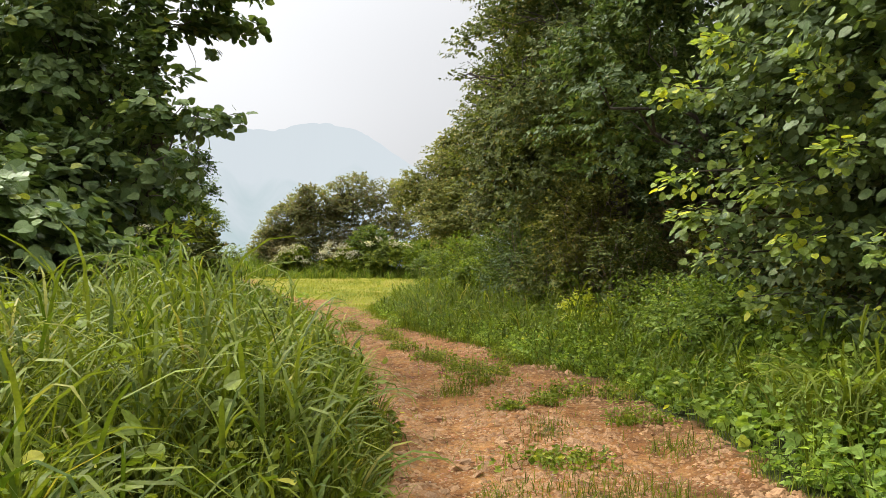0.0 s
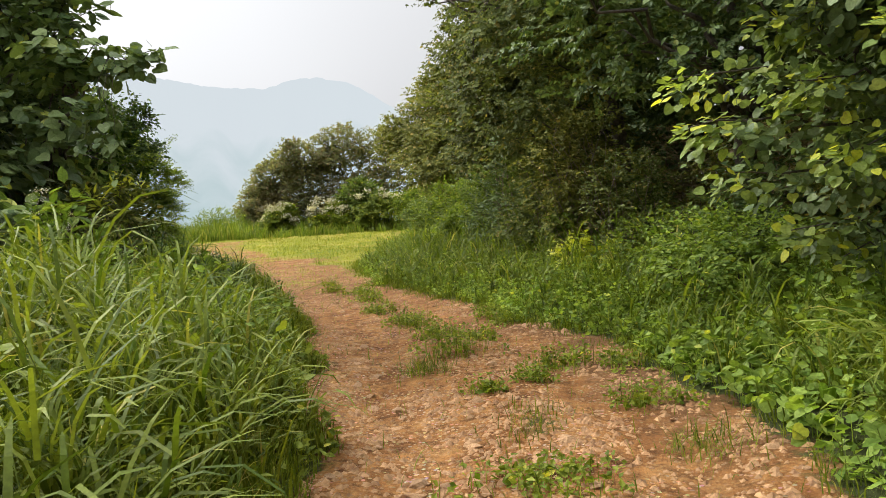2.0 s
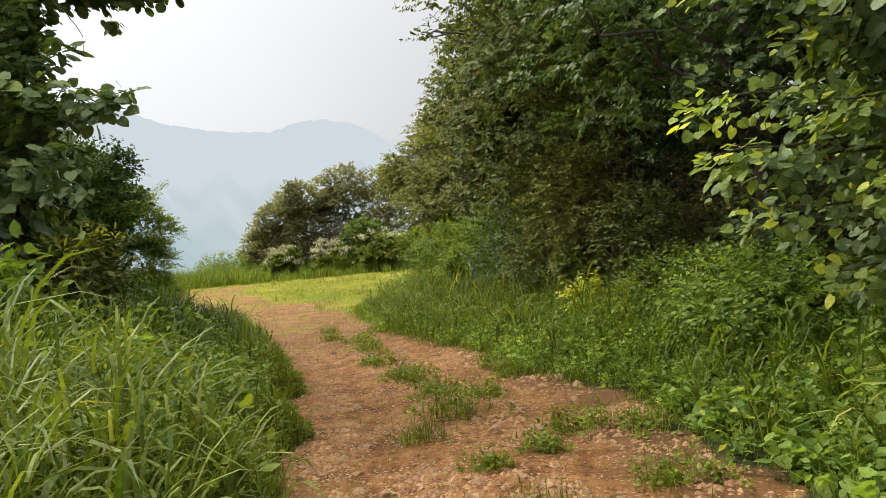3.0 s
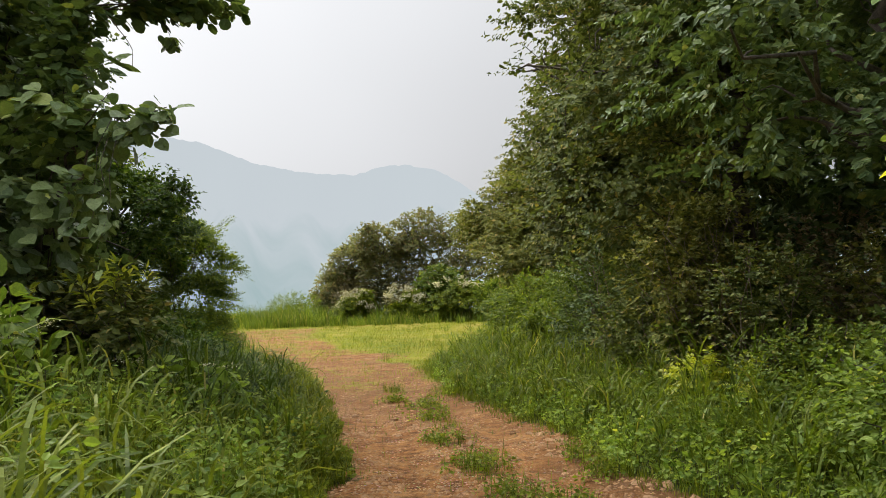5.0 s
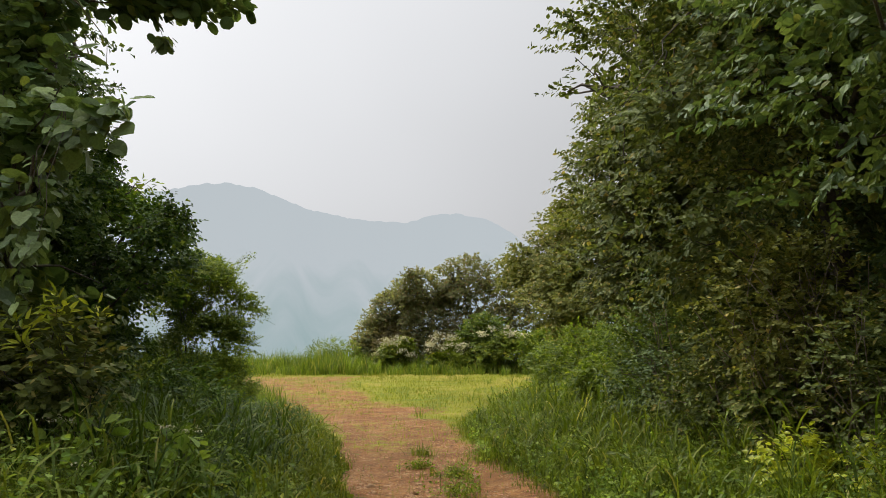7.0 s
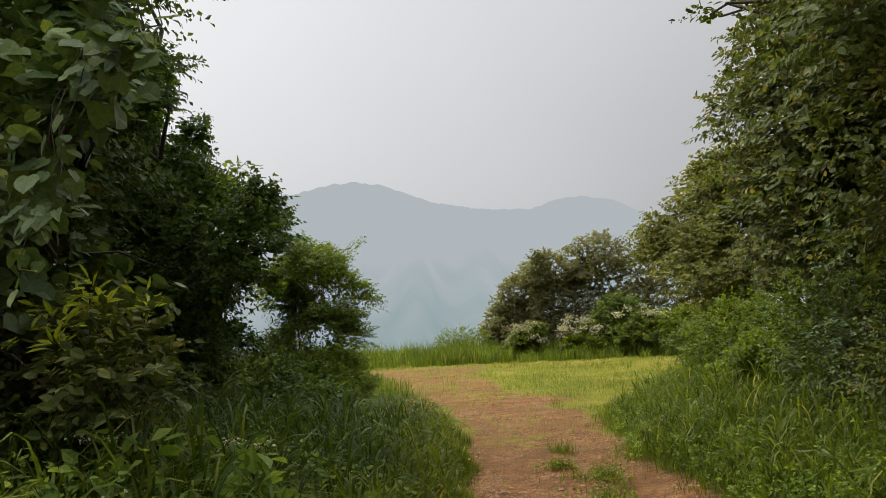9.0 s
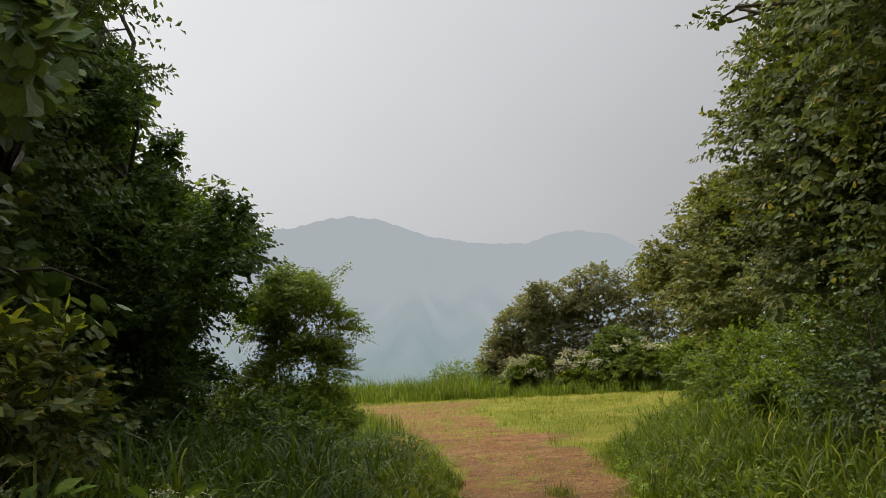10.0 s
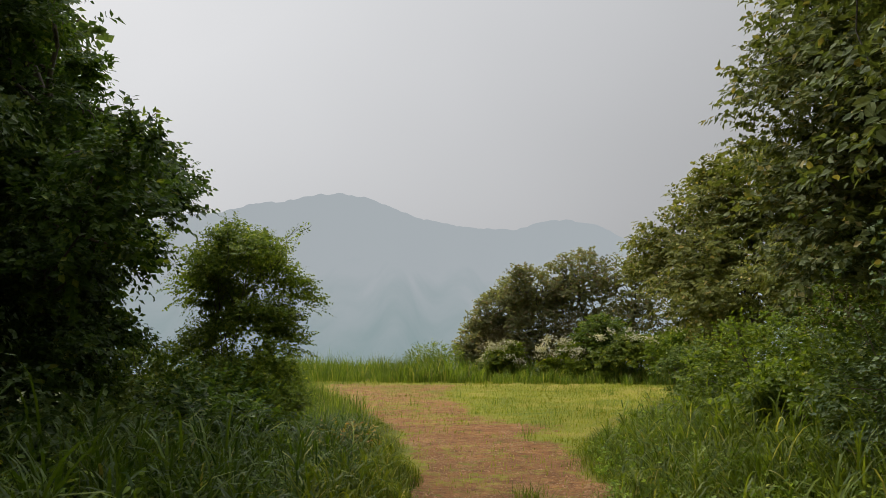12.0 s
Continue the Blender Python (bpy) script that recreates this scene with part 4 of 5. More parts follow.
for i in range(8):
    bx, by, bz = -3.95 + rng.normal(0, 0.35), 12.0 + rng.normal(0, 0.25), 1.75 + rng.uniform(0, 0.5)
    bough(rng, sumac, (-4.0, 12.3, 0.9), (bx, by, bz), 18, 0.14, 0.13, YELLOW, LEAF_LONG, start=0.82, r0=0.008, droop=0.1)


def white_weed(x, y, h, seed):
    """A tall weed with flat white flower heads."""
    rng = np.random.default_rng(seed)
    t = thing("flowering_weed", x, y, "tall weed with small creamy-white flower heads on the bank", "weed", "white-flowered weeds")
    o = np.array(t.location)
    for i in range(9):
        top = o + np.array([rng.normal(0, 0.22), rng.normal(0, 0.22), h * rng.uniform(0.6, 1.05)])
        limb = bough(rng, t, o + rng.normal(0, 0.05, 3) * np.array([1, 1, 0]), top, 34, 0.15, 0.24, HERB, LEAF_OVAL, start=0.2, r0=0.007, sag=0)
        limb.name = "stem"
        if i > 3:
            continue
        n = 36
        P = top - o + rng.normal(0, 1, (n, 3)) * np.array([0.045, 0.045, 0.018])
        part("flower_head", mesh_of("flower_head", *laid(LEAF_OVAL, P, turned(rng.normal(0, 1, (n, 3)), np.array([0, 0, 1.0]) + rng.normal(0, 0.4, (n, 3))), 0.02 * rng.uniform(0.6, 1.3, n)), WHITE), t, "creamy white flower head")["kind"] = "stuff"


for i, (wx, wy, wh) in enumerate(((-3.4, 9.7, 1.6), (-3.8, 9.9, 1.65), (-4.0, 9.1, 1.45), (-4.4, 10.4, 1.6), (-3.65, 11.8, 1.1), (-3.2, 12.2, 0.95))):
    white_weed(wx, wy, wh, 171 + i)
back_tree = tree("tree", -8.4, 14.2, 8.6, [((-8.2, 14.2, 4.2), (1.9, 1.9, 1.7)), ((-8.4, 14.2, 6.8), (2.1, 2.0, 1.7)), ((-8.0, 14.4, 2.0), (1.6, 1.6, 1.4)), ((-7.3, 15.0, 5.0), (0.8, 0.8, 0.7))], "dark leafy tree behind the vines", OAK_DARK, 64, 4300, 9, 0.45, 0.105, trunk_r=0.14, shape=LEAF)
dark_tree = tree("tree", -8.9, 18.0, 8.4, [((-7.8, 17.4, 3.3), (1.4, 1.3, 1.0)), ((-9.4, 18.2, 4.9), (1.4, 1.4, 1.1)), ((-11.3, 18.6, 6.6), (1.2, 1.2, 1.0)), ((-6.9, 16.5, 2.6), (0.8, 0.8, 0.75)), ((-6.1, 16.2, 3.3), (0.7, 0.7, 0.55)), ((-8.3, 17.3, 1.8), (1.4, 1.2, 1.0)), ((-5.75, 15.9, 2.8), (0.45, 0.45, 0.4)), ((-5.8, 15.9, 3.5), (0.45, 0.45, 0.35)), ((-8.0, 17.0, 5.2), (0.7, 0.7, 0.6)), ((-7.9, 17.0, 5.8), (0.38, 0.4, 0.25)), ((-7.6, 17.2, 4.4), (0.6, 0.6, 0.5)), ((-8.8, 17.3, 6.5), (0.5, 0.5, 0.5)), ((-9.6, 17.6, 7.4), (1.2, 1.2, 1.0)), ((-9.0, 17.0, 5.6), (0.9, 0.8, 0.8))],
     "bushy small-leaved tree, coloured darker for standing against the light", WEST_LEAF, 65, 11500, 12, 0.28, 0.074, LEAF, trunk_r=0.10, limbs=12, droop=0.2, clump=0, inner=0.4)
rng = np.random.default_rng(165)
for root, goal, count, leaf, spread, mat, t in (((-8.3, 14.6, 4.8), (-6.9, 16.8, 5.75), 120, 0.10, 0.22, OAK_DARK, back_tree), ((-8.3, 14.4, 5.6), (-7.3, 16.4, 6.6), 140, 0.10, 0.3, OAK_DARK, back_tree), ((-9.0, 18.0, 4.2), (-8.1, 18.3, 5.6), 170, 0.09, 0.3, WEST_LEAF, dark_tree),
                                                ((-7.2, 16.7, 2.4), (-5.4, 15.8, 3.6), 330, 0.06, 0.35, WEST_LEAF, dark_tree), ((-7.2, 16.7, 2.2), (-5.6, 16.0, 2.7), 300, 0.06, 0.38, WEST_LEAF, dark_tree), ((-8.4, 18.0, 3.9), (-7.4, 18.45, 4.75), 60, 0.12, 0.3, FEATHER, dark_tree)):
    bough(rng, t, root, goal, count, leaf, spread, mat, LEAF)
tree("tree", -11.5, 20.0, 8.5, [((-11.4, 20, 4.4), (1.6, 1.6, 1.8)), ((-12.0, 20, 6.8), (1.4, 1.4, 1.2)), ((-10.8, 19.6, 2.2), (1.6, 1.6, 1.4))], "dark leafy tree at the edge of the slope", OAK_DARK, 69, 1900, 9, 0.5, 0.19, trunk_r=0.13, shape=LEAF)
# two trees out of view, added to keep light off the west bank
for i, (fx, fy, fh) in enumerate(((-12.6, 15.8, 10), (-14.5, 20.5, 10))):
    tree("tree", fx, fy, fh, [((fx, fy, fh * 0.45), (2.2, 2.2, fh * 0.22)), ((fx, fy, fh * 0.78), (2.3, 2.3, fh * 0.2)), ((fx, fy, fh * 0.22), (1.6, 1.8, 1.1))], "unseen tall tree added to shade the west bank", OAK_DARK, 75 + i, 900, 9, 0.6, 0.23, LEAF, trunk_r=0.15, limbs=8, twigs=30)
feathery = bush("feathery_bush", -8.3, 21.5, [((-9.0, 21.5, 3.4), (0.8, 0.7, 0.55)), ((-8.4, 21.6, 3.3), (0.9, 0.75, 0.75)), ((-7.8, 21.5, 2.8), (0.8, 0.7, 0.75)), ((-8.1, 21.4, 1.9), (0.8, 0.75, 0.8)), ((-7.55, 21.4, 2.0), (0.75, 0.7, 0.7)), ((-7.6, 21.3, 1.2), (0.8, 0.7, 0.6)), ((-7.3, 21.2, 0.7), (0.8, 0.6, 0.5)), ((-8.5, 21.2, 1.2), (0.8, 0.65, 0.6)), ((-9.4, 21.2, 0.8), (0.8, 0.7, 0.5))],
     "light green bush of small leaves with slender feathery shoots", FEATHER, 66, 5600, 14, 0.32, 0.048, LEAF, 34, droop=0.25, up=0.6, side=1.1, lumps=14)
rng = np.random.default_rng(166)
for i in range(16):
    goal = np.array([-8.2, 21.5, 3.1]) + np.array([rng.uniform(-1.2, 1.25), rng.normal(0, 0.35), rng.uniform(-0.5, 1.0)])
    bough(rng, feathery, (-8.2, 21.5, 2.4), goal, 70, 0.055, 0.13, FEATHER, LEAF, start=0.4, droop=0.15, r0=0.008)
bush("shrub", -7.1, 19.3, [((-6.9, 19.1, 0.7), (0.8, 0.8, 0.5)), ((-7.6, 19.9, 0.9), (0.8, 0.8, 0.6))], "shrub beneath the trees, its shade put into darker leaves", WEST_LEAF, 67, 1000, 9, 0.3, 0.085, stems=18, group=WEST)
bush("shrub", -7.2, 15.4, [((-7.2, 15.4, 1.0), (0.9, 0.9, 0.8)), ((-6.6, 16.6, 0.7), (0.7, 0.7, 0.5))], "dark green shrub in deep shade", OAK_DARK, 70, 1000, 9, 0.35, 0.10, stems=16, group=WEST)
bush("shrub", -8.6, 20.6, [((-8.8, 20.4, 0.9), (1.0, 0.9, 0.8)), ((-10, 21.5, 0.9), (1.0, 0.9, 0.8))], "low dark shrub behind the feathery bush", SHRUB, 71, 900, 9, 0.35, 0.10, stems=16, group=WEST)
bush("weed", -6.3, 21.6, [((-6.3, 21.6, 0.55), (0.4, 0.3, 0.25))], "weed with rusty yellow leaves at the track's bend", ORANGE, 68, 90, 8, 0.2, 0.055, LEAF, 10, category="weed")

# ---- the far side of the meadow ----
FAR = "trees beyond the meadow"
for i, (fx, fy, fh, bl) in enumerate((
        (-14.4, 52.6, 3.4, [((-14.3, 52.5, 2.8), (1.2, 1.0, 1.3)), ((-15.0, 52.3, 2.0), (0.8, 0.8, 0.8))]),
        (-13.0, 51.8, 5.2, [((-13.0, 51.8, 4.5), (1.3, 1.4, 1.25)), ((-13.4, 51.8, 3.0), (1.1, 1.0, 0.9))]),
        (-10.8, 51.0, 6.0, [((-11.2, 51.0, 5.4), (1.5, 1.4, 1.3)), ((-11.8, 51, 3.9), (1.0, 0.9, 0.9)), ((-10.3, 51.4, 3.6), (0.8, 0.8, 0.8))]),
        (-8.7, 51.2, 6.2, [((-8.9, 51.2, 5.8), (1.6, 1.5, 1.3)), ((-9.6, 51.2, 4.2), (0.9, 0.8, 0.8)), ((-7.9, 51.2, 4.2), (1.1, 0.9, 1.0))]),
        (-6.2, 52.2, 5.8, [((-6.4, 52.2, 5.2), (1.8, 1.7, 1.9)), ((-5.8, 52, 3.4), (1.6, 1.4, 1.3))]),
        (-3.2, 52.5, 6.0, [((-3.2, 52.5, 4.8), (2.0, 1.8, 2.1)), ((-3.0, 52, 3.2), (1.8, 1.6, 1.3))]))):
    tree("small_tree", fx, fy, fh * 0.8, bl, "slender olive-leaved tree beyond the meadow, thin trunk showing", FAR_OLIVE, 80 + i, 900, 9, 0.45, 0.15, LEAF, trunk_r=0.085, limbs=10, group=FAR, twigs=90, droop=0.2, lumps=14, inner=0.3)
for i, (fx, fy, r, h) in enumerate(((-12.8, 51.2, 1.2, 1.3), (-10.8, 50.6, 1.3, 1.6), (-8.8, 51.0, 1.3, 1.5), (-14.2, 51.6, 1.0, 0.9))):
    g = float(ground_z(fx, fy))
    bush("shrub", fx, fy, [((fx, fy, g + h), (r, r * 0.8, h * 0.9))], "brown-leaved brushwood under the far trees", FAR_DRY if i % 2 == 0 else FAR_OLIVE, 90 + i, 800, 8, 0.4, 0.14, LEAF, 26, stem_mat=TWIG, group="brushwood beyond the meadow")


def flowering(x, y, r, h, seed, heads, label):
    g = float(ground_z(x, y))
    t = bush("flowering_shrub", x, y, [((x, y, g + h * 0.5), (r, r * 0.8, h * 0.45)), ((x + r * 0.5, y, g + h * 0.75), (r * 0.5, r * 0.5, h * 0.3)), ((x - r * 0.7, y, g + h * 0.35), (r * 0.5, r * 0.5, h * 0.3))], label, BANK_HERB, seed, int(620 * r), 9, 0.4, 0.16, LEAF, 14, lumps=8, group="flowering shrubs by the meadow")
    rng = np.random.default_rng(seed + 500)
    for i in range(heads):
        an, ra = rng.uniform(0, 2 * np.pi), r * np.sqrt(rng.uniform(0.1, 1.0))
        c = np.array([(ra + 0.15) * np.cos(an), -abs((ra + 0.25) * 0.9 * np.sin(an)), h * 0.55 + (h * 0.55 + 0.22) * np.sqrt(max(0.03, 1 - (ra / r) ** 2)) + rng.uniform(-0.2, 0.1)])
        n = 40
        P = c + rng.normal(0, 1, (n, 3)) * np.array([0.15, 0.12, 0.065])
        part("flower_head", mesh_of("flower_head", *laid(LEAF_OVAL, P, turned(rng.normal(0, 1, (n, 3)), np.array([0, 0, 1.0]) + rng.normal(0, 0.4, (n, 3))), 0.10 * rng.uniform(0.6, 1.3, n)), WHITE), t, "cream white flower cluster")["kind"] = "stuff"
    return t


flowering(-11.9, 48.2, 0.8, 1.5, 101, 14, "shrub with cream-white flower heads beside the meadow")
flowering(-8.9, 47.6, 0.95, 1.6, 102, 20, "shrub thick with cream-white flower heads beside the meadow")
flowering(-5.9, 47.2, 1.3, 2.0, 103, 9, "large green shrub with a few cream flower heads")
flowering(-3.9, 47.0, 1.3, 2.1, 104, 3, "large green shrub with very few flowers")
g = float(ground_z(-7.2, 48.6))
bush("shrub", -7.2, 48.6, [((-7.2, 48.6, g + 1.5), (1.2, 1.0, 1.2))], "leafy bright green shrub behind the flowers", SHRUB, 105, 800, 9, 0.5, 0.16, LEAF_OVAL, 14)
g = float(ground_z(-16.0, 50))
bush("shrub", -16.0, 50.0, [((-16.0, 50, g + 0.8), (1.5, 1.0, 0.8))], "low light green shrub on the far edge", FEATHER, 106, 500, 8, 0.4, 0.10, LEAF, 14)


# ---- grass, herbs and gravel ----
def culms(rng, x, y, h, m=7, leaf=0.45, width=(0.014, 0.024)):
    """Reed-like grass: upright stalks with arching leaf blades set along them."""
    n = len(x)
    base = on_ground(x, y)
    az, lean = rng.uniform(0, 2 * np.pi, n), np.abs(rng.normal(0.06, 0.07, n))
    stalk = blades(rng, base, h, np.full(n, 0.007), lean, lean * 0.6, 3, az)
    u = rng.uniform(0.12, 0.97, (n, m))
    run = h[:, None] * u
    px = base[:, None, 0] + np.cos(az)[:, None] * run * np.sin(lean)[:, None]
    py = base[:, None, 1] + np.sin(az)[:, None] * run * np.sin(lean)[:, None]
    P = np.stack([px, py, base[:, None, 2] + run * np.cos(lean)[:, None]], -1).reshape(-1, 3)
    k = n * m
    ln = leaf * rng.uniform(0.55, 1.3, k) * np.clip(np.repeat(h, m), 0.5, 1.3)
    lv = blades(rng, P, ln, rng.uniform(*width, k), np.abs(rng.normal(0.5, 0.22, k)), np.abs(rng.normal(1.9, 0.5, k)), 4)
    return joined(stalk, lv)


def herbs(rng, x, y, h, m, leaf, shape=LEAF_OVAL, spread=0.10):
    """Upright weeds: leaves round a short stem."""
    n = len(x)
    base = on_ground(x, y)
    lean = rng.normal(0, 0.16, (n, 2))
    u = rng.uniform(0.25, 1.0, (n, m))
    az = rng.uniform(0, 2 * np.pi, (n, m))
    pos = np.empty((n, m, 3))
    pos[..., 0] = base[:, None, 0] + lean[:, None, 0] * h[:, None] * u + np.cos(az) * spread * 0.3
    pos[..., 1] = base[:, None, 1] + lean[:, None, 1] * h[:, None] * u + np.sin(az) * spread * 0.3
    pos[..., 2] = base[:, None, 2] + h[:, None] * u
    axis = np.stack([np.cos(az), np.sin(az), rng.normal(0.1, 0.5, (n, m))], -1)
    nrm = np.array([0, 0, 0.9]) + rng.normal(0, 0.5, (n, m, 3))
    S = (leaf * rng.uniform(0.55, 1.3, (n, m)) * (1.15 - 0.45 * u)).ravel()
    lv = laid(shape, pos.reshape(-1, 3), turned(axis.reshape(-1, 3), nrm.reshape(-1, 3)), S)
    st = blades(rng, base, h * 1.02, np.full(n, 0.007), np.abs(rng.normal(0, 0.08, n)), np.abs(rng.normal(0, 0.1, n)), 2)
    return joined(lv, st)


def band(rng, n, y0, y1, inner, outer, side):
    """Random places beside the track: inner to outer metres out from its west (-1) or east (1) edge."""
    y = rng.uniform(y0, y1, n)
    d = inner + (outer - inner) * rng.random(n)
    x = left_x(y) - d if side < 0 else right_x(y) + d
    return x, y, d


rng = np.random.default_rng(5)
# west bank: arching grass in tufts, high near the start, lower towards the bend, with leafy weeds between
BANK_D = (-0.1, 0.0, 0.12, 0.25, 0.5, 0.95, 1.5, 5)
BANK_H = (0.10, 0.24, 0.44, 0.62, 0.84, 0.98, 0.96, 0.55)


def bank_top(y, d):
    """Height of the growth on the west bank, d metres out from the track's edge."""
    far = 1 + ramp01(d, 0.9, 1.9) * np.interp(y, (6.5, 10, 15, 18), (0.0, 0.4, 0.3, 0.0))
    return far * np.interp(d, BANK_D, BANK_H) * np.interp(y, (0, 2.5, 4, 7, 9, 12, 17, 21, 26), (0.75, 0.95, 1.08, 1.1, 0.92, 0.74, 0.7, 0.62, 0.45))


x, y, d = band(rng, 2900, 0.6, 28, 0.05, 5.0, -1)
h = bank_top(y, d) * rng.uniform(0.6, 1.05, len(x))
# shade painted by mask: darker grass beyond y 12.5, lighter at the edge
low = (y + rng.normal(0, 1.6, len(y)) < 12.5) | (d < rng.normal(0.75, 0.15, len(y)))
stuff("tall_grass", tussocks(rng, x[low], y[low], 12, 0.12, h[low], (0.008, 0.015), 0.15, 1.6, 4), GRASS, "tall arching yellow-green grass on the bank of the track", "grass")
stuff("tall_grass", tussocks(rng, x[~low], y[~low], 13, 0.12, h[~low] * 1.2, (0.012, 0.022), 0.2, 2.1, 4), GRASS_SHADED, "tall arching grass on the bank, its shade put into a darker green", "grass")
x, y, d = band(rng, 2900, 1.2, 13.0, 0.16, 3.6, -1)
keep = (wave(x, y, 1.0, 1.4) > rng.normal(-0.25, 0.3, len(x))) & (rng.random(len(x)) < np.interp(y, (6.5, 9, 13), (1, 0.45, 0.2)))
x, y, d = x[keep], y[keep], d[keep]
stuff("reed_grass", culms(rng, x, y, bank_top(y, d) * rng.uniform(0.7, 1.12, len(x))), REED, "upright leafy grass stalks with arching blades on the bank", "grass")
# sunlit strip in the lighter grass colour, shaded growth behind it darker
x, y, d = band(rng, 240, 11.5, 22, 0.1, 0.8, -1)
stuff("reed_grass", culms(rng, x, y, bank_top(y, d) * rng.uniform(0.8, 1.25, len(x)), 7, 0.45), GRASS, "leafy grass stalks along the track's edge, in the lighter sunlit colour", "grass")
x, y, d = band(rng, 900, 11.5, 22, 0.7, 3.6, -1)
stuff("reed_grass", culms(rng, x, y, bank_top(y, d) * rng.uniform(0.8, 1.25, len(x)), 7, 0.5), GRASS_SHADED, "leafy grass stalks coloured darker for the shade of the western trees", "grass")
x, y, d = band(rng, 8000, 0.6, 23.5, -0.06, 0.5, -1)
h = np.interp(d, (-0.06, 0.1, 0.5), (0.12, 0.32, 0.5)) * rng.uniform(0.6, 1.25, len(x))
w, ln, bd = rng.uniform(0.006, 0.012, len(x)), np.abs(rng.normal(0.16, 0.16, len(x))), np.abs(rng.normal(1.1, 0.5, len(x)))
stuff("edge_grass", blades(rng, on_ground(x, y), h, w, ln, bd, 3), GRASS, "low grass creeping onto the bare track", "grass")
x, y, d = band(rng, 5200, 9, 27, -0.4, 0.3, 1)
keep = wave(x, y, 0.8, 2.5) > rng.normal(-0.35, 0.3, len(x)) + np.interp(d, (-0.4, 0), (0.45, 0))
x, y, d = x[keep], y[keep], d[keep]
stuff("fringe_grass", blades(rng, on_ground(x, y), np.interp(d, (-0.4, 0.3), (0.07, 0.26)) * rng.uniform(0.6, 1.2, len(x)), rng.uniform(0.005, 0.010, len(x)), np.abs(rng.normal(0.25, 0.2, len(x))), np.abs(rng.normal(0.9, 0.4, len(x))), 3), GRASS, "thin short grass fringing the verge", "grass")
x, y, d = band(rng, 170, 2.2, 7.6, 0.15, 3.0, -1)
h = bank_top(y, d) * rng.uniform(0.9, 1.35, len(x)) * np.interp(y, (7, 9), (1, 0.7))
xe, ye, de = band(rng, 46, 4.6, 7.4, 0.35, 1.5, 1)
x, y, h = np.concatenate([x, xe]), np.concatenate([y, ye]), np.concatenate([h, rng.uniform(0.6, 0.95, len(xe))])
xe, ye, de = band(rng, 60, 15, 25, 0.4, 1.8, 1)
x, y, h = np.concatenate([x, xe]), np.concatenate([y, ye]), np.concatenate([h, rng.uniform(0.7, 1.05, len(xe))])
xe, ye, de = band(rng, 60, 11, 21, 0.6, 3.4, -1)
x, y, h = np.concatenate([x, xe]), np.concatenate([y, ye]), np.concatenate([h, rng.uniform(0.8, 1.15, len(xe))])
stuff("reed_grass", tussocks(rng, x, y, 10, 0.09, h, (0.015, 0.026), 0.1, 2.6, 7), REED, "broad-bladed arching grass with drooping tips", "grass")
x, y, d = band(rng, 7500, 0.5, 20.5, 0.0, 4.6, -1)
keep = rng.random(len(x)) < np.interp(y, (0, 7, 9, 13, 20), (0.3, 0.38, 0.7, 0.75, 0.35))
x, y, d = x[keep], y[keep], d[keep]
h = bank_top(y, d) * rng.uniform(0.45, 1.02, len(x))
# same split for weeds: darker leaves paint in the western trees' shade
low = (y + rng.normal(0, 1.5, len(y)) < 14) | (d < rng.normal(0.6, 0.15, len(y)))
stuff("weeds", herbs(rng, x[low], y[low], h[low] * 0.9, 11, 0.08, LEAF_OVAL), BANK_HERB, "leafy green weeds mixed into the bank's grass", "weeds")
stuff("weeds", herbs(rng, x[~low], y[~low], h[~low], 12, 0.085, LEAF), WEST_LEAF, "weeds mixed into the grass, coloured darker for the western trees' shade", "weeds")
x, y, d = band(rng, 190, 0.9, 9.5, 0.25, 3.4, -1)
h = bank_top(y, d) * rng.uniform(0.6, 1.0, len(x))
stuff("broad_weeds", herbs(rng, x, y, h, 7, 0.12, LEAF_VINE, 0.3), BANK_HERB, "broad-leaved weeds climbing through the grass", "weeds")
x, y, d = band(rng, 1700, 6.5, 14.5, 0.4, 3.4, -1)
h = bank_top(y, d) * rng.uniform(0.5, 1.0, len(x))
stuff("broad_weeds", herbs(rng, x, y, h * 1.1, 11, 0.085, LEAF_OVAL, 0.2), HERB, "light green leafy weeds over the bank's grass", "weeds")
x, y, d = band(rng, 380, 0.8, 9.0, 0.3, 3.4, -1)
h = bank_top(y, d) * rng.uniform(0.5, 1.0, len(x))
stuff("weeds", herbs(rng, x, y, h, 12, 0.06, LEAF_OVAL, 0.16), BANK_HERB, "small-leaved weeds crowding the bank's grass", "weeds")
# east bank: leafy herbs, then grass towards the bend
x, y, d = band(rng, 7200, 2.2, 28, -0.02, 4.4, 1)
keep = rng.random(len(x)) < np.interp(y, (2, 16, 18, 28), (1, 1, 0.3, 0.15))
x, y, d = x[keep], y[keep], d[keep]
h = np.interp(d, (-0.02, 0.2, 0.5, 1.2, 2.4, 4.4), (0.2, 0.38, 0.5, 0.62, 0.7, 0.65)) * rng.uniform(0.45, 1.25, len(x)) * (1 + 0.35 * wave(x, y, 0.9))
big = rng.random(len(x)) < np.interp(y, (2, 8, 12), (0.3, 0.28, 0.0))
stuff("weeds", joined(herbs(rng, x[~big], y[~big], h[~big], 12, 0.08, LEAF), herbs(rng, x[big], y[big], h[big] * 1.05, 11, 0.10, LEAF_VINE, 0.2)), HERB, "dense leafy weeds on the bank under the trees", "weeds")
x, y, d = band(rng, 1500, 2.5, 28, -0.05, 3.4, 1)
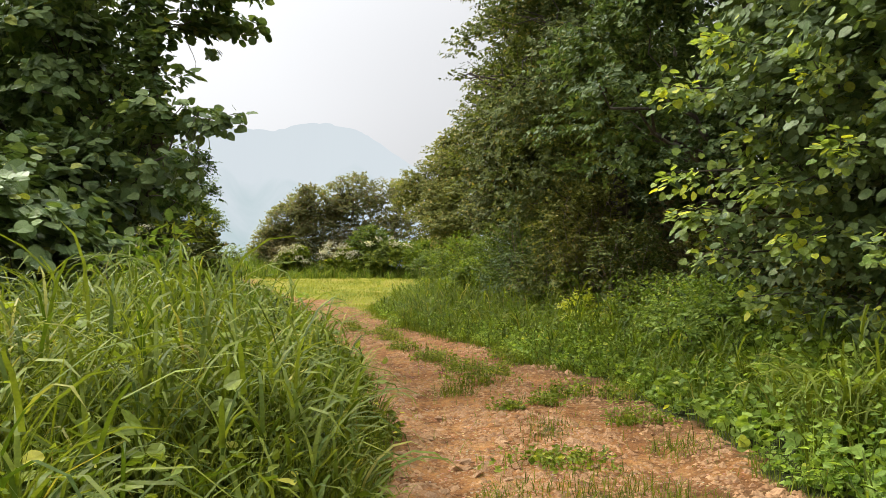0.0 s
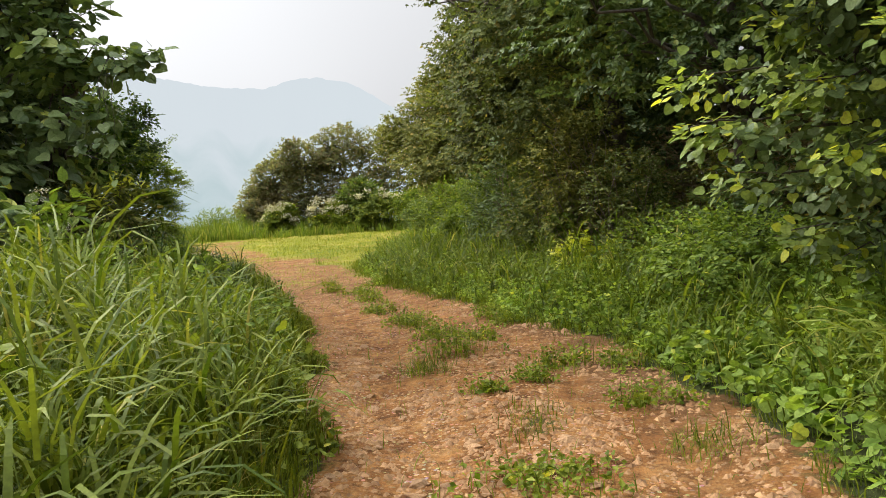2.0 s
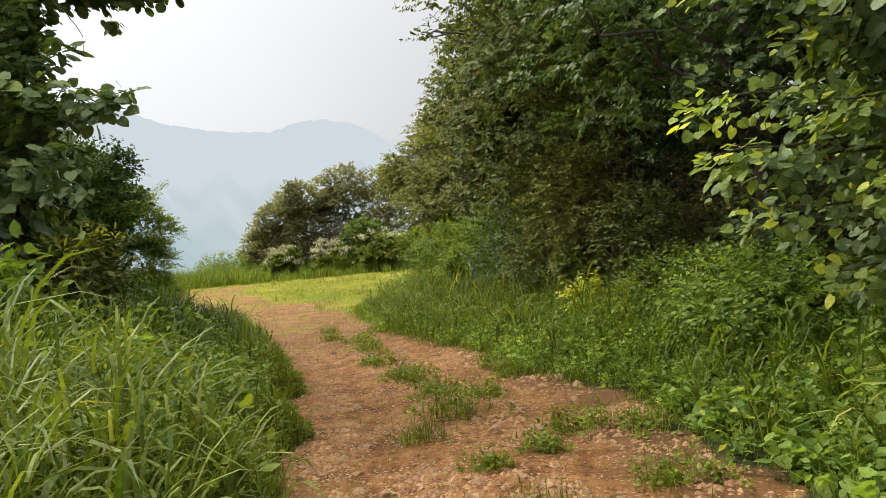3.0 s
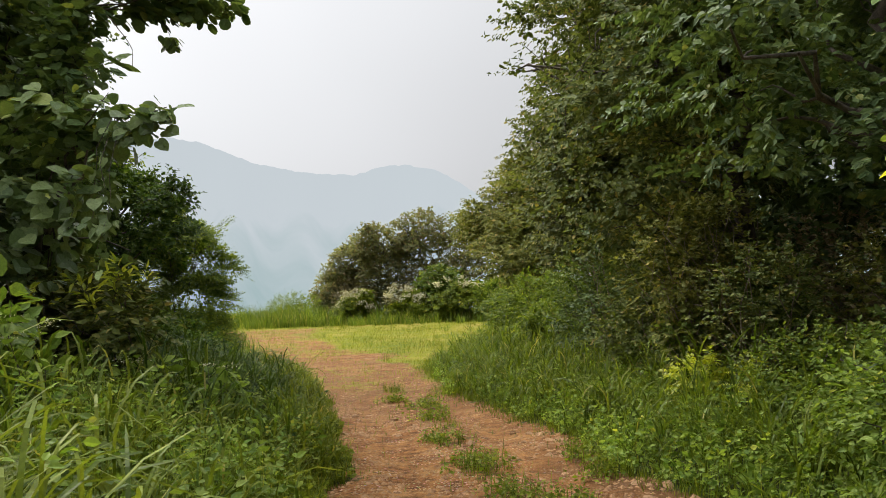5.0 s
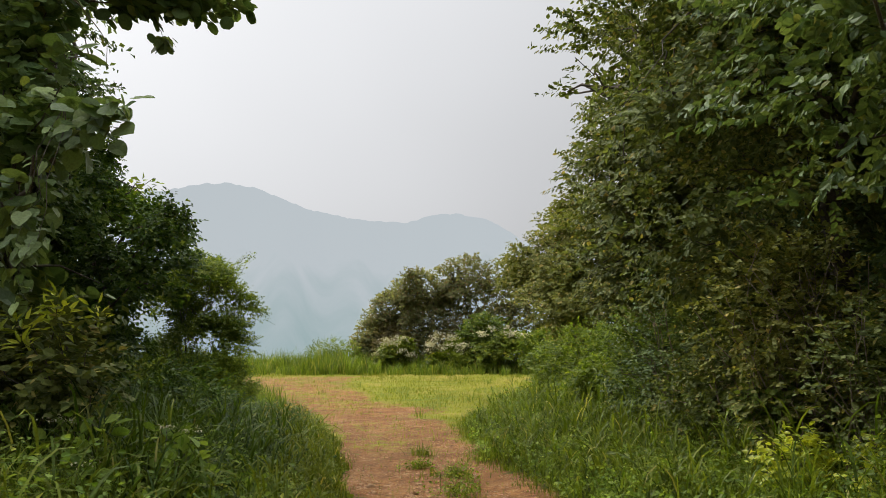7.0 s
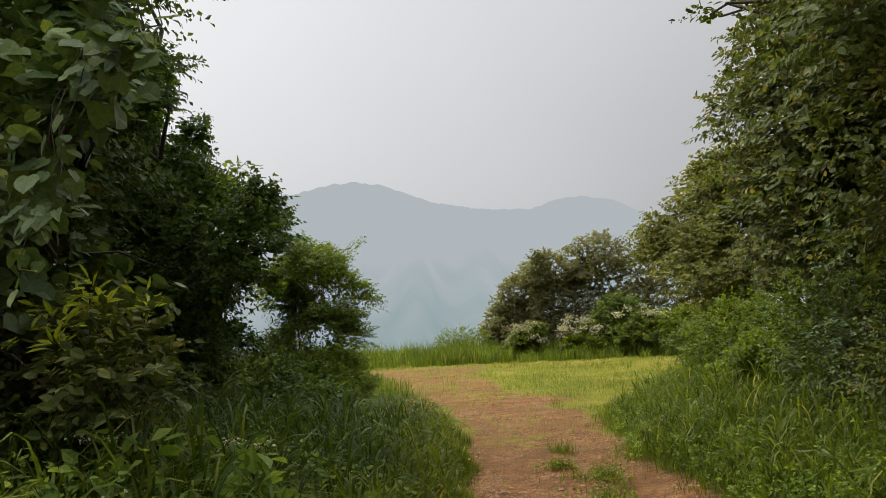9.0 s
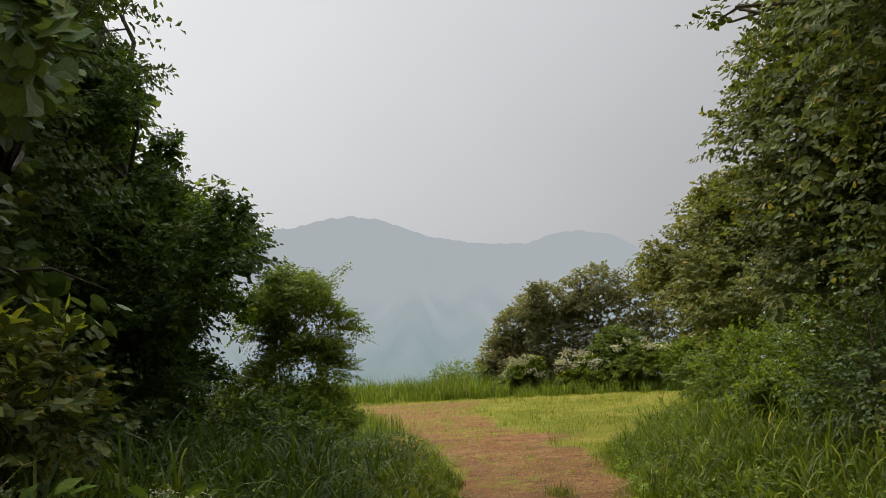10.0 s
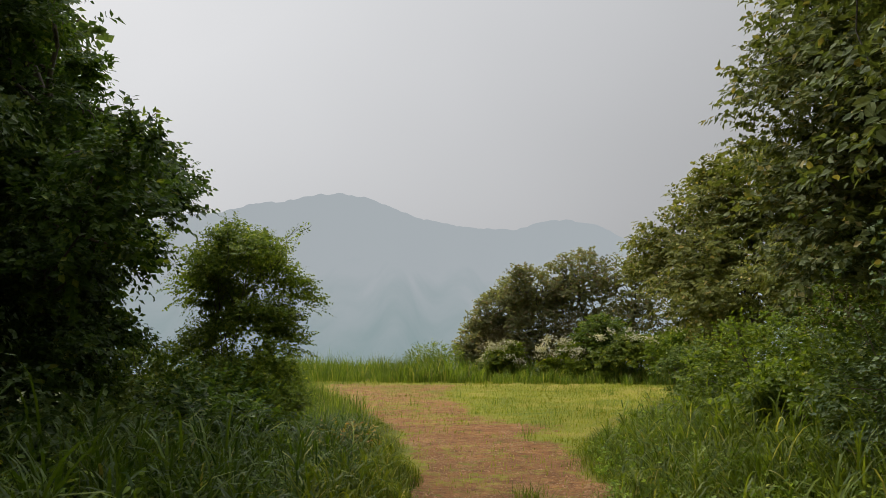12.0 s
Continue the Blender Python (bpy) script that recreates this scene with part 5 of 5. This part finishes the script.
near = np.interp(y, (2, 5, 10, 13, 15, 24, 27), (0.6, 0.6, 0.6, 0.8, 1, 1, 0.8))
keep = rng.random(len(x)) < near
x, y, d = x[keep], y[keep], d[keep]
h = np.interp(d, (-0.05, 0.3, 1.0, 3.4), (0.25, 0.45, 0.8, 0.95)) * rng.uniform(0.6, 1.2, len(x))
stuff("verge_grass", tussocks(rng, x, y, 15, 0.14, h, (0.012, 0.020), 0.2, 2.2, 4), VERGE, "arching tufts of green grass along the verge", "grass")
x, y, d = band(rng, 800, 5, 26, 0.1, 2.6, 1)
keep = rng.random(len(x)) < np.interp(y, (5, 8, 12, 15, 26), (0.35, 0.3, 0.5, 1, 1))
x, y, d = x[keep], y[keep], d[keep]
stuff("reed_grass", culms(rng, x, y, np.interp(d, (0.1, 0.4, 1.2, 2.6), (0.4, 0.65, 0.9, 0.95)) * rng.uniform(0.6, 1.1, len(x)), 8, 0.55), VERGE, "leafy grass stalks with arching blades along the verge", "grass")
# short grass: the meadow, the strip between the ruts and the track's margins
n = 100000
y = 17 + 31 * rng.random(n) ** 1.25
x = rng.uniform(-26, -2.5, n)
lx, rx = left_x(y), right_x(y)
keep = (x > lx - 0.6) & (x < rx + 0.5) & (rng.random(n) > bare(x, y) * 1.06 - 0.03)
x, y = x[keep], y[keep]
stuff("meadow_grass", blades(rng, on_ground(x, y, 0.01), rng.uniform(0.04, 0.13, len(x)) * (1 + 0.4 * wave(x, y, 1.3)), rng.uniform(0.006, 0.012, len(x)), np.abs(rng.normal(0.25, 0.2, len(x))), np.abs(rng.normal(0.6, 0.4, len(x))), 2), LAWN,
      "short yellow-green meadow grass in the clearing", "grass")
n = 60000
y = rng.uniform(1.5, 20, n)
lx, rx = left_x(y), right_x(y)
x = lx + (rx - lx) * rng.random(n)
keep = rng.random(n) > np.clip(bare(x, y) * 1.02 - 0.04 * wave(x, y, 0.6, 2.2), 0, 0.985)
x, y = x[keep], y[keep]
stuff("track_grass", blades(rng, on_ground(x, y, 0.01), rng.uniform(0.05, 0.17, len(x)), rng.uniform(0.004, 0.008, len(x)), np.abs(rng.normal(0.3, 0.25, len(x))), np.abs(rng.normal(0.8, 0.4, len(x))), 3), GRASS,
      "thin short grass between the wheel ruts", "grass")
# high grass along the meadow's far edge and west side
n = 2300
x, y = rng.uniform(-30, -3, n), 45.0 + 7 * rng.random(n) ** 0.9
h = 1.0 * rng.uniform(0.45, 1.25, n) * (0.85 + 0.5 * wave(x, y, 1.6) + 0.3 * wave(x, y, 4.0, 2.0)) * np.interp(y, (45.4, 46.8, 53), (0.5, 1.0, 1.15))
far_a = tussocks(rng, x, y, 12, 0.22, h, (0.022, 0.04), 0.15, 1.3, 2)
n = 7500
y = rng.uniform(28, 47, n)
x = left_x(y) - 0.3 - 5 * rng.random(n)
far_b = blades(rng, on_ground(x, y), rng.uniform(0.3, 0.8, n), rng.uniform(0.01, 0.02, n), np.abs(rng.normal(0.12, 0.1, n)), np.abs(rng.normal(0.9, 0.4, n)), 3)
stuff("far_grass", joined(far_a, far_b), FAR_GRASS, "high grass along the far edge of the meadow", "grass")

# taller tufts scattered over the meadow
n = 900
y = 19 + 26 * rng.random(n)
x = rng.uniform(-20, -2.5, n)
keep = (x > left_x(y) - 0.2) & (x < right_x(y) + 0.3) & (bare(x, y) < 0.45) & (wave(x, y, 2.2, 6.0) + 0.5 * wave(x, y, 0.8, 1.0) > rng.normal(0.05, 0.25, n))
x, y = x[keep], y[keep]
stuff("meadow_tufts", tussocks(rng, x, y, 18, 0.16, rng.uniform(0.14, 0.34, len(x)), (0.008, 0.014), 0.2, 1.0, 2), FAR_GRASS, "scattered taller grass tufts in the meadow", "grass")
# rough grass beyond the banks
n = 9000
x, y = rng.uniform(-24, 18, n), rng.uniform(-14, 27, n)
keep = ((x < left_x(y) - 4.6) | (x > right_x(y) + 4.0) | ((y < 1.2) & ((x < left_x(y)) | (x > right_x(y)))))
x, y = x[keep], y[keep]
stuff("rough_grass", tussocks(rng, x, y, 9, 0.28, rng.uniform(0.35, 0.8, len(x)), (0.016, 0.028), 0.25, 1.6, 2), VERGE, "rough grass on the forest floor beyond the banks", "grass")

# the banks go on behind the start
rng = np.random.default_rng(77)
x, y, d = band(rng, 900, -9, 0.3, 0.1, 4.8, -1)
stuff("tall_grass", tussocks(rng, x, y, 11, 0.12, bank_top(y, d) * rng.uniform(0.5, 0.85, len(x)), (0.008, 0.015), 0.15, 1.6, 4), GRASS, "tall arching yellow-green grass on the bank behind", "grass")
x, y, d = band(rng, 2200, -9, 2.0, 0.1, 4.4, 1)
stuff("weeds", herbs(rng, x, y, np.interp(d, (0, 0.5, 1.2, 4.4), (0.2, 0.45, 0.6, 0.6)) * rng.uniform(0.5, 1.1, len(x)), 12, 0.08, LEAF), HERB, "dense leafy weeds on the bank behind", "weeds")

# weeds that stand singly on the track
CLUMPS = ((0.2, 10.1, 0.35, 0.38, "h"), (-0.55, 12.7, 0.3, 0.28, "h"), (1.25, 9.3, 0.28, 0.26, "h"), (1.75, 7.6, 0.26, 0.22, "h"), (1.9, 6.5, 0.3, 0.22, "g"), (0.95, 6.0, 0.35, 0.15, "h"), (0.7, 12.5, 0.22, 0.26, "h"),
          (-2.1, 18.2, 0.3, 0.25, "h"), (-3.25, 20.5, 0.26, 0.34, "g"), (-1.7, 16.6, 0.3, 0.3, "h"), (0.45, 11.2, 0.25, 0.2, "h"), (0.62, 8.1, 0.14, 0.16, "h"), (1.6, 5.2, 0.35, 0.2, "g"), (0.5, 13.3, 0.2, 0.24, "h"), (0.0, 9.2, 0.25, 0.3, "g"), (1.0, 8.6, 0.18, 0.18, "h"), (-0.1, 11.4, 0.22, 0.22, "h"), (-1.2, 14.4, 0.25, 0.22, "h"), (0.6, 5.2, 0.3, 0.14, "g"), (1.75, 9.0, 0.2, 0.2, "h"), (-2.9, 18.9, 0.2, 0.2, "h"))
for i, (cx, cy, r, hh, sort) in enumerate(CLUMPS):
    rng = np.random.default_rng(200 + i)
    t = thing("weed_clump" if sort == "h" else "grass_tuft", cx, cy, "low clump of green weeds between the wheel ruts" if sort == "h" else "tuft of green grass on the bare track", "weed" if sort == "h" else "grass", "weeds on the track")
    o = np.array(t.location)
    m = int(42 * r / 0.3)
    px, py = cx + rng.normal(0, r * 0.5, m), cy + rng.normal(0, r * 0.6, m)
    if sort == "h":
        v, f = herbs(rng, px, py, hh * rng.uniform(0.4, 1.1, m), 9, 0.055, LEAF)
        tagged(part("foliage", mesh_of("foliage", v - o, f, BANK_HERB), t), kind="stuff")
    m = 190 if sort == "g" else 60
    px, py = cx + rng.normal(0, r * 0.45, m), cy + rng.normal(0, r * 0.5, m)
    v, f = blades(rng, on_ground(px, py), hh * rng.uniform(0.4, 1.1, m), rng.uniform(0.004, 0.008, m), np.abs(rng.normal(0.55, 0.3, m)), np.abs(rng.normal(1.1, 0.5, m)), 3)
    tagged(part("grass", mesh_of("grass", v - o, f, GRASS), t), kind="stuff")

# high clumps of broad-bladed grass on the banks
for i, (cx, cy, r, hh, m) in enumerate(((-2.0, 7.0, 0.26, 2.2, 70), (-1.75, 5.6, 0.24, 1.9, 60), (-2.5, 7.8, 0.24, 1.7, 50), (-1.2, 4.6, 0.2, 1.5, 50), (-2.9, 6.3, 0.22, 1.9, 50), (3.0, 5.9, 0.2, 1.15, 90), (3.2, 6.6, 0.22, 1.1, 80), (-3.9, 13.0, 0.22, 1.3, 70), (-3.6, 10.4, 0.22, 1.35, 70))):
    rng = np.random.default_rng(240 + i)
    t = thing("grass_clump", cx, cy, "high clump of broad arching grass blades on the bank", "grass", "high grass clumps")
    o = np.array(t.location)
    px, py = cx + rng.normal(0, r * 0.5, m), cy + rng.normal(0, r * 0.5, m)
    for k in range(m):
        v, f = blades(rng, on_ground(px[k:k + 1], py[k:k + 1]), np.array([hh * rng.uniform(0.55, 1.1)]), np.array([rng.uniform(0.018, 0.03)]), np.array([abs(rng.normal(0.12, 0.1))]), np.array([abs(rng.normal(2.7, 0.5))]), 8)
        part("blade", mesh_of("blade", v - o, f, REED), t)

# ---- stones of the track, last ----
rng = np.random.default_rng(9)


def pebble(seed, squash=0.6):
    r = np.random.default_rng(seed)
    bm = bmesh.new()
    bmesh.ops.create_icosphere(bm, subdivisions=1, radius=0.5)
    for v in bm.verts:
        v.co *= 1 + r.normal(0, 0.13)
        v.co.z *= squash
    vs = np.array([v.co[:] for v in bm.verts])
    fs = np.array([[q.index for q in p.verts] for p in bm.faces])
    bm.free()
    return vs, fs


GRIT = (np.array([(0.5, 0, 0), (0.1, 0.45, 0.05), (-0.5, 0.1, 0), (-0.1, -0.48, 0), (0.05, 0, 0.36), (0, 0.05, -0.3)], float),
        np.array([(0, 1, 4), (1, 2, 4), (2, 3, 4), (3, 0, 4), (1, 0, 5), (2, 1, 5), (3, 2, 5), (0, 3, 5)]))
SHAPES = [pebble(i, s) for i, s in enumerate((0.45, 0.6, 0.5, 0.7, 0.55, 0.4))]
MESHES = [mesh_of("stone", v, f, STONE_ONE) for v, f in SHAPES]
n = 0
while n < 280:
    y = 3.8 + 14 * rng.random() ** 1.5
    x = float(left_x(y) + (right_x(y) - left_x(y)) * rng.random())
    if bare(x, y) < 0.5 or wave(x, y, 0.8, 1.5) < -0.1 + rng.normal(0, 0.25):
        continue
    s = 0.05 + 0.085 * rng.random() ** 2
    ob = new("stone", MESHES[n % 6])
    ob.parent = ground
    ob.location = (x, y, float(ground_z(x, y)) - s * 0.04)
    ob.rotation_euler = (rng.normal(0, 0.25), rng.normal(0, 0.25), rng.uniform(0, 6.28))
    ob.scale = (s * rng.uniform(0.9, 1.7), s, s * rng.uniform(0.7, 1.1))
    n += 1
m = 44000
y = 2.5 + 24 * rng.random(m) ** 1.6
x = left_x(y) + (right_x(y) - left_x(y)) * rng.random(m)
keep = (bare(x, y) > 0.5) & (wave(x, y, 0.8, 1.5) > np.interp(y, (8, 16), (-0.4, 0.15)) + rng.normal(0, 0.3, m))
x, y = x[keep], y[keep]
s = 0.014 + np.interp(y, (6, 14, 22), (0.062, 0.065, 0.065)) * rng.random(len(x)) ** np.interp(y, (9, 15), (1.7, 2.4))
P = on_ground(x, y, 0.006)
az = rng.uniform(0, 6.28, len(x))
R = np.zeros((len(x), 3, 3))
R[:, 0, 0], R[:, 0, 1], R[:, 1, 0], R[:, 1, 1], R[:, 2, 2] = np.cos(az), -np.sin(az), np.sin(az), np.cos(az), 1
gravel = part("gravel", mesh_of("gravel", *laid(GRIT, P, R, np.stack([s * rng.uniform(0.9, 1.5, len(s)), s, s * rng.uniform(0.7, 1.1, len(s))], -1)), STONE), ground, "loose pebbles strewn over the red clay")
tagged(gravel, kind="stuff")
